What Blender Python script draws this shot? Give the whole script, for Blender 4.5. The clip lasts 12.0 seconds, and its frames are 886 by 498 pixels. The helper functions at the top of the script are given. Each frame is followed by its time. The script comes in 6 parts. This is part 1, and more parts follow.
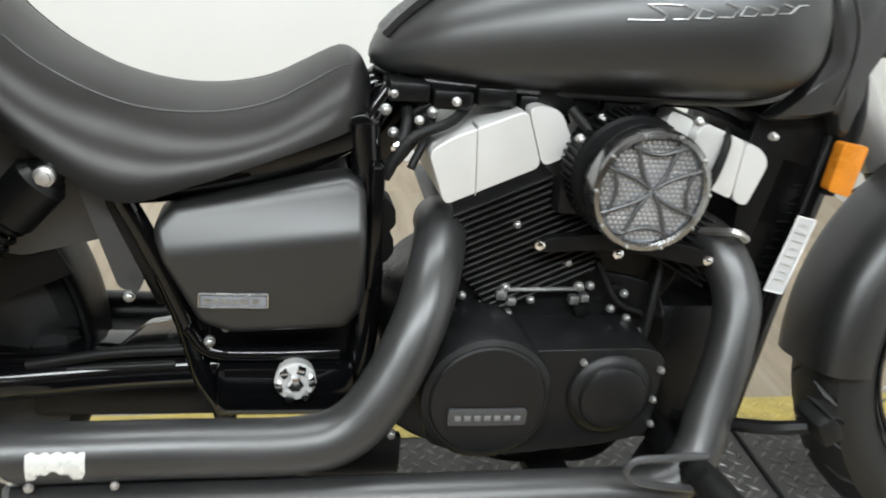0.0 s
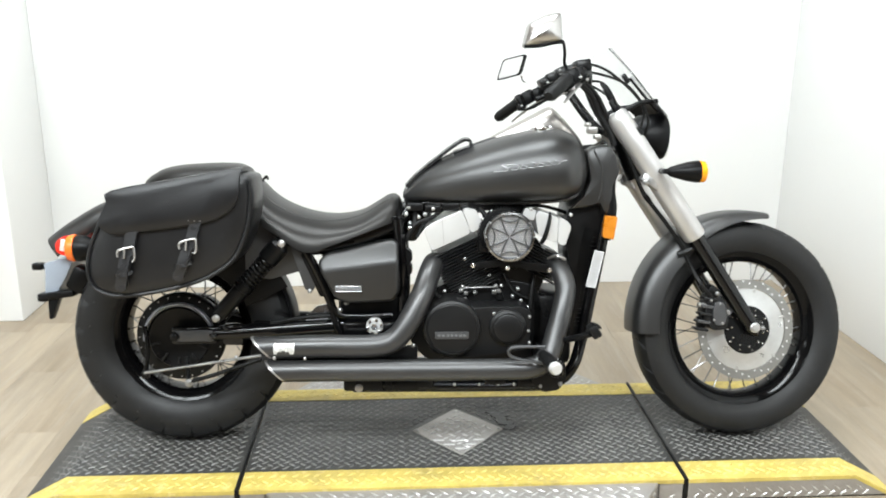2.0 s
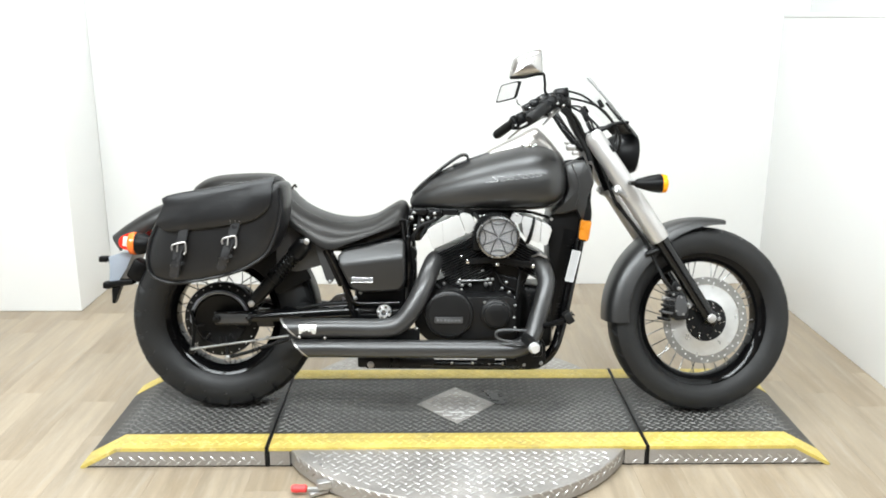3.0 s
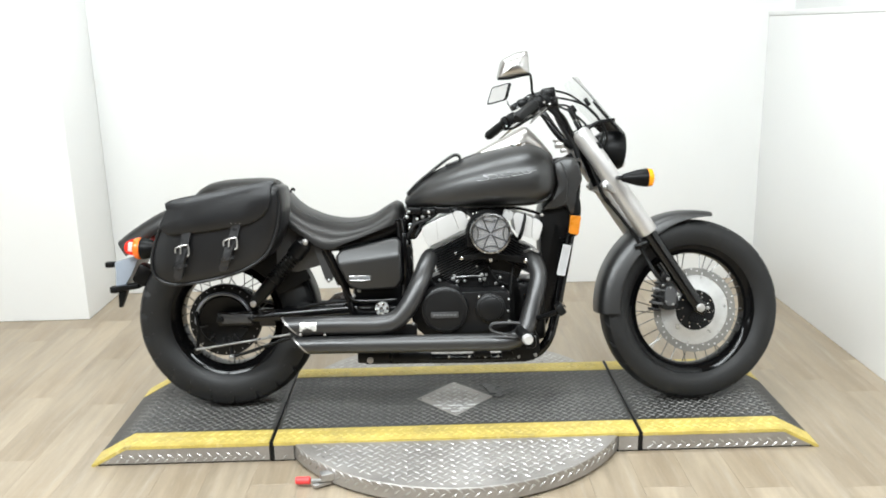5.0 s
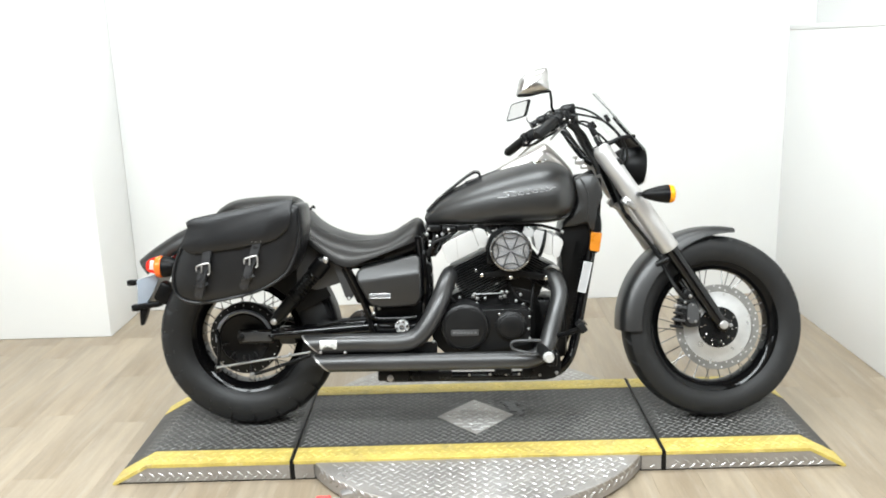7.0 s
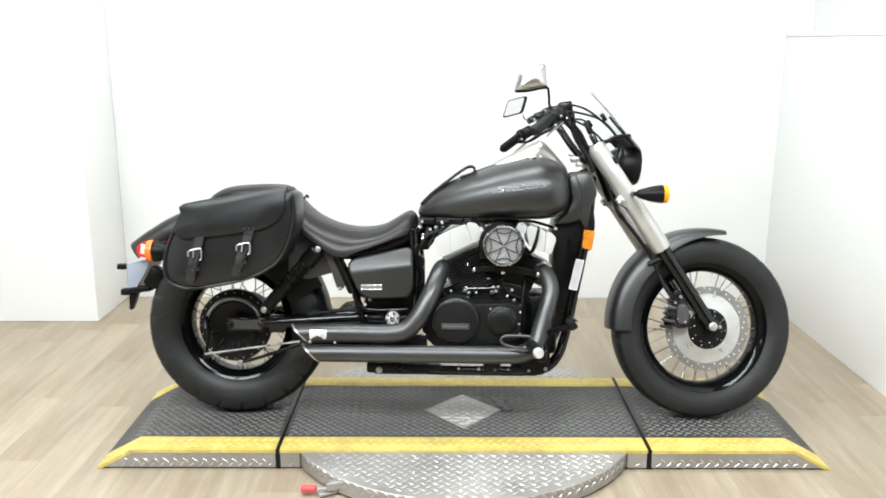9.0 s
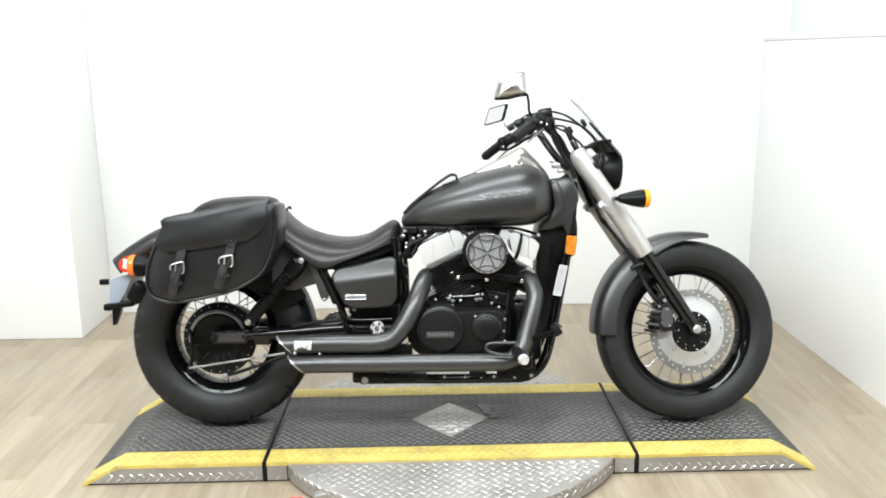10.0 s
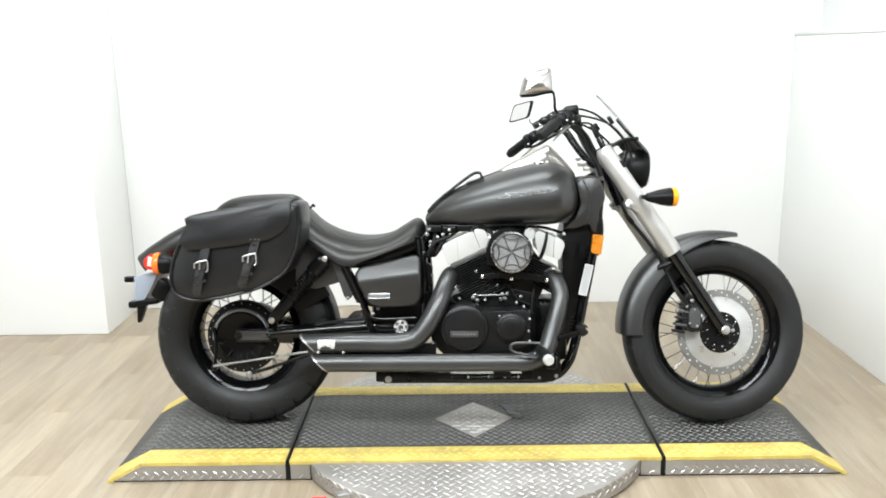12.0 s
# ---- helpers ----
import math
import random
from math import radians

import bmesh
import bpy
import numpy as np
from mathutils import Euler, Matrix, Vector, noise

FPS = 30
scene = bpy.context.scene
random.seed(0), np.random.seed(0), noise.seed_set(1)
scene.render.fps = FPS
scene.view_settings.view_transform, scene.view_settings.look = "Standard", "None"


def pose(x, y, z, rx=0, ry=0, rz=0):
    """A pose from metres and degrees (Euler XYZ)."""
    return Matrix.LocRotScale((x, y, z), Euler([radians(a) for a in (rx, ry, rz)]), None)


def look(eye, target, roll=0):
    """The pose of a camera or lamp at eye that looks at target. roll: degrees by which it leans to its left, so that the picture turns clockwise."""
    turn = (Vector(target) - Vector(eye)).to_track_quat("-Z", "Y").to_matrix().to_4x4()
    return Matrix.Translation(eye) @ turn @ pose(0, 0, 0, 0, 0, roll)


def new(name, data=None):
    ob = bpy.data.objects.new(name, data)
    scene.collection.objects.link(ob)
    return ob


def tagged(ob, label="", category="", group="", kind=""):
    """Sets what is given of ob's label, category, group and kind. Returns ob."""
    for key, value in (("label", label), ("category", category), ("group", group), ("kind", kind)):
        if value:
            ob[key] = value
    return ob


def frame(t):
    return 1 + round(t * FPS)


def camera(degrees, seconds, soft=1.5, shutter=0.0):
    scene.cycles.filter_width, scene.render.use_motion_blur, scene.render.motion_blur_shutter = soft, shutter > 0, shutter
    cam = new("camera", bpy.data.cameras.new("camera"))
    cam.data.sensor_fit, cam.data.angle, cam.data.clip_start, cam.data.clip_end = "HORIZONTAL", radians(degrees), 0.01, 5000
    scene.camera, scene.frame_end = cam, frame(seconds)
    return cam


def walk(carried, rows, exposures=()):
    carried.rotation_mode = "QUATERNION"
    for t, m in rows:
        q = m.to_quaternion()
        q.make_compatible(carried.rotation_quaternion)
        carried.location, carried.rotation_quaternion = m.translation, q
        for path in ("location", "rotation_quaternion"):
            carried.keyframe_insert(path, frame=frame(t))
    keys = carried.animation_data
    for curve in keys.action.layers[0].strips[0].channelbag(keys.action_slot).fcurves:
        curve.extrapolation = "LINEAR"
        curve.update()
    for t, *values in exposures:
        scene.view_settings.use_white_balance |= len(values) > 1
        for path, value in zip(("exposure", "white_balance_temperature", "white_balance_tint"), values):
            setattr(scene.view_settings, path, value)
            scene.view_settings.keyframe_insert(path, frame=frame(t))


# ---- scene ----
cam = camera(54.9, 12.0, soft=1.85, shutter=0.25)
PATH = [
    (0, (-0.296, -0.678, 1.062), (0.151, 1.034, 0.129), 7.7),
    (0.2, (-0.294, -0.810, 1.093), (0.132, 0.930, 0.202), 6.6),
    (0.3, (-0.284, -0.880, 1.109), (0.103, 0.879, 0.238), 5.0),
    (0.5, (-0.283, -1.017, 1.151), (0.048, 0.759, 0.292), 3.2),
    (0.7, (-0.264, -1.163, 1.165), (0.062, 0.605, 0.291), 1.7),
    (1, (-0.263, -1.393, 1.199), (-0.017, 0.410, 0.368), 0.2),
    (1.2, (-0.247, -1.534, 1.225), (-0.078, 0.327, 0.512), 0.0),
    (1.5, (-0.201, -1.757, 1.257), (-0.083, 0.121, 0.579), 2.2),
    (1.7, (-0.195, -1.884, 1.278), (-0.078, 0.018, 0.673), 2.0),
    (2, (-0.172, -2.121, 1.310), (-0.067, -0.200, 0.765), 0.2),
    (2.2, (-0.159, -2.256, 1.344), (-0.060, -0.338, 0.787), -0.0),
    (2.5, (-0.129, -2.399, 1.38), (-0.032, -0.468, 0.866), 0.5),
    (2.7, (-0.109, -2.466, 1.375), (-0.073, -0.530, 0.875), 0.5),
    (3, (-0.092, -2.549, 1.39), (-0.059, -0.619, 0.868), 0.2),
    (3.2, (-0.081, -2.570, 1.387), (-0.047, -0.639, 0.865), -0.4),
    (4.8, (-0.056, -2.644, 1.369), (-0.042, -0.707, 0.871), -1.4),
    (5, (-0.058, -2.647, 1.374), (-0.037, -0.711, 0.873), -1.3),
    (5.5, (-0.055, -2.641, 1.367), (-0.031, -0.708, 0.855), -0.5),
    (6, (-0.059, -2.632, 1.371), (-0.095, -0.698, 0.866), -2.2),
    (6.5, (-0.061, -2.634, 1.361), (-0.091, -0.693, 0.88), -3.0),
    (7, (-0.062, -2.637, 1.382), (-0.084, -0.693, 0.915), -1.8),
    (7.2, (-0.062, -2.639, 1.371), (-0.068, -0.697, 0.895), -1.0),
    (8.8, (-0.066, -2.640, 1.366), (-0.059, -0.697, 0.889), -0.0),
    (9, (-0.077, -2.641, 1.362), (-0.072, -0.697, 0.893), 0.2),
    (9.5, (-0.079, -2.642, 1.358), (-0.067, -0.695, 0.897), -0.7),
    (10, (-0.061, -2.644, 1.358), (-0.028, -0.695, 0.911), -0.8),
    (10.5, (-0.06, -2.633, 1.363), (-0.057, -0.687, 0.9), -1.4),
    (11, (-0.072, -2.624, 1.354), (-0.089, -0.68, 0.885), -1.0),
    (11.5, (-0.08, -2.621, 1.364), (-0.101, -0.675, 0.905), -0.9),
    (12, (-0.062, -2.617, 1.365), (-0.085, -0.67, 0.907), -1.0),
]
EXPOSURES = [(0.0, -0.37), (0.5, -0.33), (1.0, -0.30), (1.5, -0.28), (2.0, -0.14), (2.5, -0.08), (3.0, -0.10), (5.0, -0.26), (5.5, -0.30), (6.0, -0.24), (6.5, -0.18), (7.0, -0.15), (9.0, -0.11), (12.0, -0.11)]
walk(cam, [(t, look(eye, target, roll)) for t, eye, target, roll in PATH], EXPOSURES)

# ---- world and light ----
world = bpy.data.worlds.new("room_world")
scene.world = world
world.use_nodes = True
world.node_tree.nodes["Background"].inputs["Color"].default_value = (0.9, 0.95, 1.0, 1)
world.node_tree.nodes["Background"].inputs["Strength"].default_value = 0.15


def overhead_light(x, y, sx, sy, power, color=(0.905, 0.975, 1.0)):
    data = bpy.data.lights.new("unseen_overhead_light", "AREA")
    data.shape, data.size, data.size_y, data.energy, data.color = "RECTANGLE", sx, sy, power, color
    ob = new("unseen_overhead_light", data)
    ob.matrix_world = pose(x, y, 3.14)
    return ob


# Unseen lights: front row set from highlights, the other rows added as fill.
LAMPS = [(x, -2.1, 1.5, 0.8, 150) for x in (-2.6, -0.95, 0.7)] + [(x, 0.45, 1.2, 0.5, 52) for x in (-1.1, 0.3)] + [(x, -5.2, 1.2, 0.6, 40) for x in (-2.7, 0.9)]
for row in LAMPS:
    overhead_light(*row)

# ---- materials ----


def mat(name, color, rough=0.5, metal=0.0, vary=0.12, scale=9.0, bump=0.0, bump_scale=180.0, rough_vary=0.08, spec=0.5, coat=0.0, sheen_stretch=None, trans=0.0, random_tint=0.0, emit=0.0):
    """A principled material with colour and gloss varied at two scales, and fine relief."""
    m = bpy.data.materials.new(name)
    m.use_nodes = True
    nt = m.node_tree
    n, l = nt.nodes, nt.links
    p = n["Principled BSDF"]
    tc = n.new("ShaderNodeTexCoord")
    mp = n.new("ShaderNodeMapping")
    if sheen_stretch:
        mp.inputs["Scale"].default_value = sheen_stretch
    l.new(tc.outputs["Object"], mp.inputs["Vector"])
    big = n.new("ShaderNodeTexNoise")
    big.inputs["Scale"].default_value, big.inputs["Detail"].default_value = scale, 4
    fine = n.new("ShaderNodeTexNoise")
    fine.inputs["Scale"].default_value, fine.inputs["Detail"].default_value = bump_scale, 3
    l.new(mp.outputs["Vector"], big.inputs["Vector"])
    l.new(mp.outputs["Vector"], fine.inputs["Vector"])
    add = n.new("ShaderNodeMath")
    add.operation = "MULTIPLY_ADD"
    add.inputs[1].default_value = 0.35
    l.new(fine.outputs["Fac"], add.inputs[0])
    l.new(big.outputs["Fac"], add.inputs[2])
    ramp = n.new("ShaderNodeMapRange")
    ramp.inputs["From Min"].default_value, ramp.inputs["From Max"].default_value = 0.42, 0.92
    ramp.inputs["To Min"].default_value, ramp.inputs["To Max"].default_value = 1 - vary, 1 + vary
    l.new(add.outputs["Value"], ramp.inputs["Value"])
    mul = n.new("ShaderNodeVectorMath")
    mul.operation = "SCALE"
    mul.inputs[0].default_value = color
    l.new(ramp.outputs["Result"], mul.inputs["Scale"])
    out = mul.outputs["Vector"]
    if random_tint:
        info = n.new("ShaderNodeObjectInfo")
        r2 = n.new("ShaderNodeMapRange")
        r2.inputs["To Min"].default_value, r2.inputs["To Max"].default_value = 1 - random_tint, 1 + random_tint
        l.new(info.outputs["Random"], r2.inputs["Value"])
        m2 = n.new("ShaderNodeVectorMath")
        m2.operation = "SCALE"
        l.new(out, m2.inputs[0])
        l.new(r2.outputs["Result"], m2.inputs["Scale"])
        out = m2.outputs["Vector"]
    l.new(out, p.inputs["Base Color"])
    rr = n.new("ShaderNodeMapRange")
    rr.inputs["From Min"].default_value, rr.inputs["From Max"].default_value = 0.3, 0.7
    rr.inputs["To Min"].default_value, rr.inputs["To Max"].default_value = max(0.02, rough - rough_vary), min(1, rough + rough_vary)
    l.new(big.outputs["Fac"], rr.inputs["Value"])
    l.new(rr.outputs["Result"], p.inputs["Roughness"])
    p.inputs["Metallic"].default_value = metal
    p.inputs["Specular IOR Level"].default_value = spec
    p.inputs["Coat Weight"].default_value = coat
    p.inputs["Coat Roughness"].default_value = 0.12
    p.inputs["Transmission Weight"].default_value = trans
    if bump:
        b = n.new("ShaderNodeBump")
        b.inputs["Strength"].default_value, b.inputs["Distance"].default_value = bump, 0.002
        l.new(fine.outputs["Fac"], b.inputs["Height"])
        l.new(b.outputs["Normal"], p.inputs["Normal"])
    return m


M_PAINT = mat("satin_charcoal_paint", (0.0100, 0.0099, 0.0099), 0.39, 0.0, 0.08, 5, 0.03, 900, 0.04, 0.72)
M_EXHAUST = mat("matte_black_exhaust", (0.025, 0.0248, 0.025), 0.38, 0.25, 0.15, 6, 0.05, 500, 0.05, 0.85)
M_GLOSS = mat("gloss_black_frame", (0.0025, 0.0025, 0.0028), 0.10, 0.0, 0.1, 8, 0.0, 200, 0.04, 0.38)
M_BLACK = mat("black_engine_coat", (0.0036, 0.0036, 0.0038), 0.34, 0.0, 0.2, 12, 0.06, 300, 0.1, 0.20)
M_COVER = mat("crinkle_black_cover", (0.0070, 0.0070, 0.0073), 0.36, 0.0, 0.12, 10, 0.15, 700, 0.06, 0.27)
M_FIN = mat("black_cylinder_fin", (0.0085, 0.0085, 0.0088), 0.34, 0.0, 0.2, 12, 0.06, 300, 0.08, 0.42)
M_PLASTIC = mat("dull_black_plastic", (0.0035, 0.0035, 0.0037), 0.40, 0.0, 0.12, 10, 0.1, 500, 0.08, 0.15)
M_SEAT = mat("black_seat_vinyl", (0.0038, 0.0037, 0.0036), 0.39, 0.0, 0.10, 6, 0.06, 600, 0.05, 0.38)
M_LEATHER = mat("black_bag_leather", (0.0070, 0.0071, 0.0080), 0.40, 0.0, 0.25, 7, 0.25, 320, 0.07, 0.40)
M_STRAP = mat("worn_black_strap_leather", (0.016, 0.016, 0.017), 0.32, 0.0, 0.3, 30, 0.4, 300, 0.1, 0.4)
M_TYRE = mat("tyre_rubber", (0.0090, 0.0090, 0.0093), 0.52, 0.0, 0.25, 10, 0.15, 400, 0.08, 0.34)
M_CHROME = mat("chrome", (0.82, 0.82, 0.83), 0.07, 1.0, 0.04, 12, 0.0, 200, 0.03)
M_MIRRORBACK = mat("smoky_chrome", (0.52, 0.51, 0.50), 0.30, 1.0, 0.05, 12)
M_CONSOLE = mat("satin_chrome", (0.44, 0.42, 0.40), 0.36, 1.0, 0.04, 12, 0.0, 200, 0.03)
M_SILVER = mat("satin_silver_alloy", (0.60, 0.595, 0.585), 0.38, 0.4, 0.04, 14, 0.05, 500, 0.05)
M_FORK = mat("silver_fork_paint", (0.52, 0.51, 0.50), 0.40, 0.6, 0.05, 10, 0.03, 600, 0.05)
M_DISC = mat("brushed_disc_steel", (0.25, 0.245, 0.235), 0.36, 0.85, 0.1, 20, 0.05, 600, 0.08)
M_STEEL = mat("dull_steel", (0.42, 0.41, 0.40), 0.4, 0.8, 0.2, 20, 0.1, 300, 0.12)
M_DARKSTEEL = mat("dark_grey_alloy", (0.065, 0.065, 0.067), 0.45, 0.5, 0.15, 15, 0.1, 300, 0.08)
M_MOUTHSHADE = mat("mouth_shade_black", (0.01, 0.01, 0.01), 0.8, 0.0, 0.1)
M_AMBER = mat("amber_lens", (1.0, 0.36, 0.01), 0.18, 0.0, 0.12, 40, 0.15, 200, 0.05, trans=0.1)
M_REFLECTOR = mat("dull_amber_reflector", (0.50, 0.17, 0.012), 0.3, 0.0, 0.15, 40, 0.3, 200, 0.05)
M_DEEPAMBER = mat("deep_amber_lens", (0.85, 0.16, 0.02), 0.2, 0.0, 0.12, 40, 0.15, 200, 0.05)
M_DARKCHROME = mat("dark_chrome", (0.30, 0.30, 0.30), 0.22, 1.0, 0.1, 30)
M_CARRIER = mat("turned_alloy", (0.50, 0.50, 0.495), 0.36, 0.7, 0.12, 25, 0.1, 500, 0.1)
M_CRESCENT = mat("grey_alloy_and_glint", (0.22, 0.23, 0.255), 0.38, 0.4, 0.15, 25, 0.1, 300, 0.1)
M_RED = mat("red_lens", (0.80, 0.035, 0.02), 0.15, 0.0, 0.1, 40, 0.1, 200, 0.05, trans=0.1)
M_PLAINWHITE = mat("lens_and_hole_white", (0.85, 0.85, 0.85), 0.1, 0.0, 0.05)
M_PLATE = mat("grey_blue_bracket", (0.30, 0.34, 0.40), 0.35, 0.2, 0.06, 9)
M_LABEL = mat("paper_label", (0.42, 0.42, 0.425), 0.4, 0.0, 0.08, 30)
M_LABELWHITE = mat("white_print", (0.62, 0.62, 0.62), 0.4, 0.0, 0.08, 30)
M_PINKGLARE = mat("pale_red_glare", (0.85, 0.56, 0.53), 0.2, 0.0, 0.1, 40)
M_BOLT = mat("dull_bolt_steel", (0.30, 0.30, 0.295), 0.34, 0.85, 0.2, 30)
M_INK = mat("label_ink", (0.12, 0.12, 0.12), 0.6, 0.0, 0.05)
M_BADGE = mat("brushed_badge", (0.31, 0.31, 0.305), 0.25, 0.9, 0.1, 30)
M_SPOKE = mat("spoke_steel", (0.20, 0.20, 0.20), 0.34, 0.85, 0.2, 30)
M_EMBLEM = mat("grey_emblem_foil", (0.42, 0.42, 0.425), 0.35, 0.5, 0.1, 30)
M_STICKER = mat("worn_silver_sticker", (0.62, 0.62, 0.60), 0.3, 0.3, 0.15, 40, 0.2)
M_YELLOW = mat("safety_yellow_paint", (0.50, 0.385, 0.095), 0.5, 0.0, 0.22, 14, 0.35, 120, 0.1)
M_DECK = mat("worn_black_tread_plate", (0.040, 0.039, 0.037), 0.46, 0.15, 0.35, 5, 0.2, 160, 0.12)
M_DECKBUMP = mat("worn_tread_tops", (0.135, 0.132, 0.126), 0.40, 0.25, 0.4, 4, 0.1, 160, 0.12)
M_TREADPLATE = mat("bright_tread_plate", (0.32, 0.30, 0.28), 0.42, 0.5, 0.18, 6, 0.2, 140, 0.12)
M_TREADTOP = mat("polished_tread_tops", (0.52, 0.51, 0.50), 0.34, 0.8, 0.15, 8, 0.1, 140, 0.1)


def worn(m, color, scale, lo, hi, amount=0.9, stretch=(1, 1, 1)):
    """Lets another colour show through in patches where the surface is worn or grimy."""
    nt = m.node_tree
    n, l = nt.nodes, nt.links
    p = n["Principled BSDF"]
    old = p.inputs["Base Color"].links[0].from_socket
    tc, mp = n.new("ShaderNodeTexCoord"), n.new("ShaderNodeMapping")
    mp.inputs["Scale"].default_value = stretch
    l.new(tc.outputs["Object"], mp.inputs["Vector"])
    noise = n.new("ShaderNodeTexNoise")
    noise.inputs["Scale"].default_value, noise.inputs["Detail"].default_value, noise.inputs["Roughness"].default_value = scale, 6, 0.65
    l.new(mp.outputs["Vector"], noise.inputs["Vector"])
    r = n.new("ShaderNodeMapRange")
    r.inputs["From Min"].default_value, r.inputs["From Max"].default_value = lo, hi
    r.inputs["To Min"].default_value, r.inputs["To Max"].default_value = 0.0, amount
    l.new(noise.outputs["Fac"], r.inputs["Value"])
    mix = n.new("ShaderNodeMix")
    mix.data_type = "RGBA"
    l.new(r.outputs["Result"], mix.inputs["Factor"])
    l.new(old, mix.inputs["A"])
    mix.inputs["B"].default_value = (*color, 1)
    l.new(mix.outputs["Result"], p.inputs["Base Color"])


M_YELLOWTOP = mat("yellow_tread_tops", (0.60, 0.47, 0.14), 0.42, 0.0, 0.25, 14, 0.2, 120, 0.1)
worn(M_YELLOW, (0.16, 0.14, 0.10), 9.0, 0.60, 0.72, 0.55, (1.0, 2.0, 1.0))
worn(M_YELLOW, (0.72, 0.60, 0.28), 40.0, 0.55, 0.70, 0.6)
worn(M_DECK, (0.018, 0.018, 0.018), 4.5, 0.58, 0.72, 0.5, (1.0, 1.6, 1.0))
worn(M_DECK, (0.10, 0.096, 0.088), 7.0, 0.55, 0.75, 0.7)
worn(M_DECK, (0.15, 0.145, 0.135), 60.0, 0.64, 0.76, 0.6)
worn(M_DECKBUMP, (0.05, 0.05, 0.05), 4.5, 0.56, 0.72, 0.5, (1.0, 1.6, 1.0))
worn(M_DECKBUMP, (0.22, 0.215, 0.205), 6.0, 0.60, 0.75, 0.7)
worn(M_TREADPLATE, (0.17, 0.165, 0.155), 11.0, 0.55, 0.75, 0.45)
worn(M_TREADPLATE, (0.44, 0.43, 0.42), 4.0, 0.52, 0.7, 0.6)
worn(M_LEATHER, (0.022, 0.022, 0.024), 26.0, 0.62, 0.78, 0.4)
worn(M_TYRE, (0.030, 0.029, 0.027), 18.0, 0.58, 0.80, 0.6)
M_RIM = mat("black_wheel_rim", (0.003, 0.003, 0.0032), 0.10, 0.0, 0.1, 8, 0.0, 200, 0.03, 0.16)
M_SCUFF = mat("black_rubber_scuff", (0.004, 0.004, 0.004), 0.35, 0.0, 0.3, 60, 0.3, 200)
# Warm reflection of brown surroundings put into the seat's sheen colour.
for m, tint in ((M_SEAT, (1.0, 0.97, 0.94, 1)),):
    m.node_tree.nodes["Principled BSDF"].inputs["Specular Tint"].default_value = tint
M_WALL = mat("white_wall_paint", (0.78, 0.782, 0.772), 0.42, 0.0, 0.015, 2.5, 0.05, 220, 0.06)
M_CEIL = mat("unseen_brown_ceiling", (0.35, 0.275, 0.22), 0.8, 0.0, 0.16, 3, 0.1, 100)
M_TAN = mat("unseen_tan_wall", (0.17, 0.115, 0.08), 0.6, 0.0, 0.2, 1.2)
M_REDGRIP = mat("red_rubber_grip", (0.72, 0.05, 0.05), 0.5, 0.0, 0.1, 30)
M_RUBBER = mat("black_rubber", (0.006, 0.006, 0.006), 0.5, 0.0, 0.15, 40, 0.2, 300, 0.08, 0.2)

m = bpy.data.materials.new("clear_acrylic")
m.use_nodes = True
p = m.node_tree.nodes["Principled BSDF"]
p.inputs["Base Color"].default_value = (0.88, 0.89, 0.89, 1)
p.inputs["Roughness"].default_value, p.inputs["Transmission Weight"].default_value, p.inputs["IOR"].default_value = 0.03, 1.0, 1.2
M_ACRYLIC = m


def wood_material():
    """Pale oak vinyl: colour by plank, long soft streaks and fine grain along the plank."""
    m = mat("oak_vinyl_plank", (0.305, 0.250, 0.182), 0.38, 0.0, 0.20, 2.2, 0.04, 40, 0.06, sheen_stretch=(16, 1.4, 16), random_tint=0.10)
    nt = m.node_tree
    n, l = nt.nodes, nt.links
    info, mul, add, tc = n.new("ShaderNodeObjectInfo"), n.new("ShaderNodeMath"), n.new("ShaderNodeVectorMath"), n.new("ShaderNodeTexCoord")
    mul.operation, mul.inputs[1].default_value = "MULTIPLY", 37.0
    l.new(info.outputs["Random"], mul.inputs[0])
    l.new(tc.outputs["Object"], add.inputs[0])
    l.new(mul.outputs["Value"], add.inputs[1])
    for node in [q for q in n if q.type == "MAPPING"]:
        l.new(add.outputs["Vector"], node.inputs["Vector"])
    return m


M_WOOD = wood_material()
worn(M_WOOD, (0.175, 0.130, 0.082), 1.6, 0.50, 0.72, 0.55, (9.0, 0.9, 9.0))
worn(M_WOOD, (0.20, 0.145, 0.088), 0.8, 0.47, 0.70, 0.45, (3.0, 0.7, 3.0))
worn(M_WOOD, (0.42, 0.375, 0.31), 2.4, 0.52, 0.74, 0.5, (12.0, 1.1, 12.0))

# ---- mesh helpers ----


def ring_faces(bm, rings, closed=True, cap=True):
    """Skin a list of rings of coordinates, each of the same count."""
    made = [[bm.verts.new(c) for c in r] for r in rings]
    k = len(made[0])
    for a, b in zip(made, made[1:]):
        for i in range(k if closed else k - 1):
            j = (i + 1) % k
            bm.faces.new((a[i], a[j], b[j], b[i]))
    if cap and closed:
        bm.faces.new(list(reversed(made[0])))
        bm.faces.new(made[-1])
    return made


def smooth_path(pts, per=6):
    """Catmull-Rom points through pts."""
    pts = [Vector(p) for p in pts]
    if len(pts) < 3:
        return pts
    ext = [2 * pts[0] - pts[1]] + pts + [2 * pts[-1] - pts[-2]]
    out = []
    for i in range(1, len(ext) - 2):
        a, b, c, d = ext[i - 1:i + 3]
        for s in range(per):
            t = s / per
            out.append(0.5 * (2 * b + (c - a) * t + (2 * a - 5 * b + 4 * c - d) * t * t + (3 * b - a - 3 * c + d) * t ** 3))
    return out + [pts[-1]]


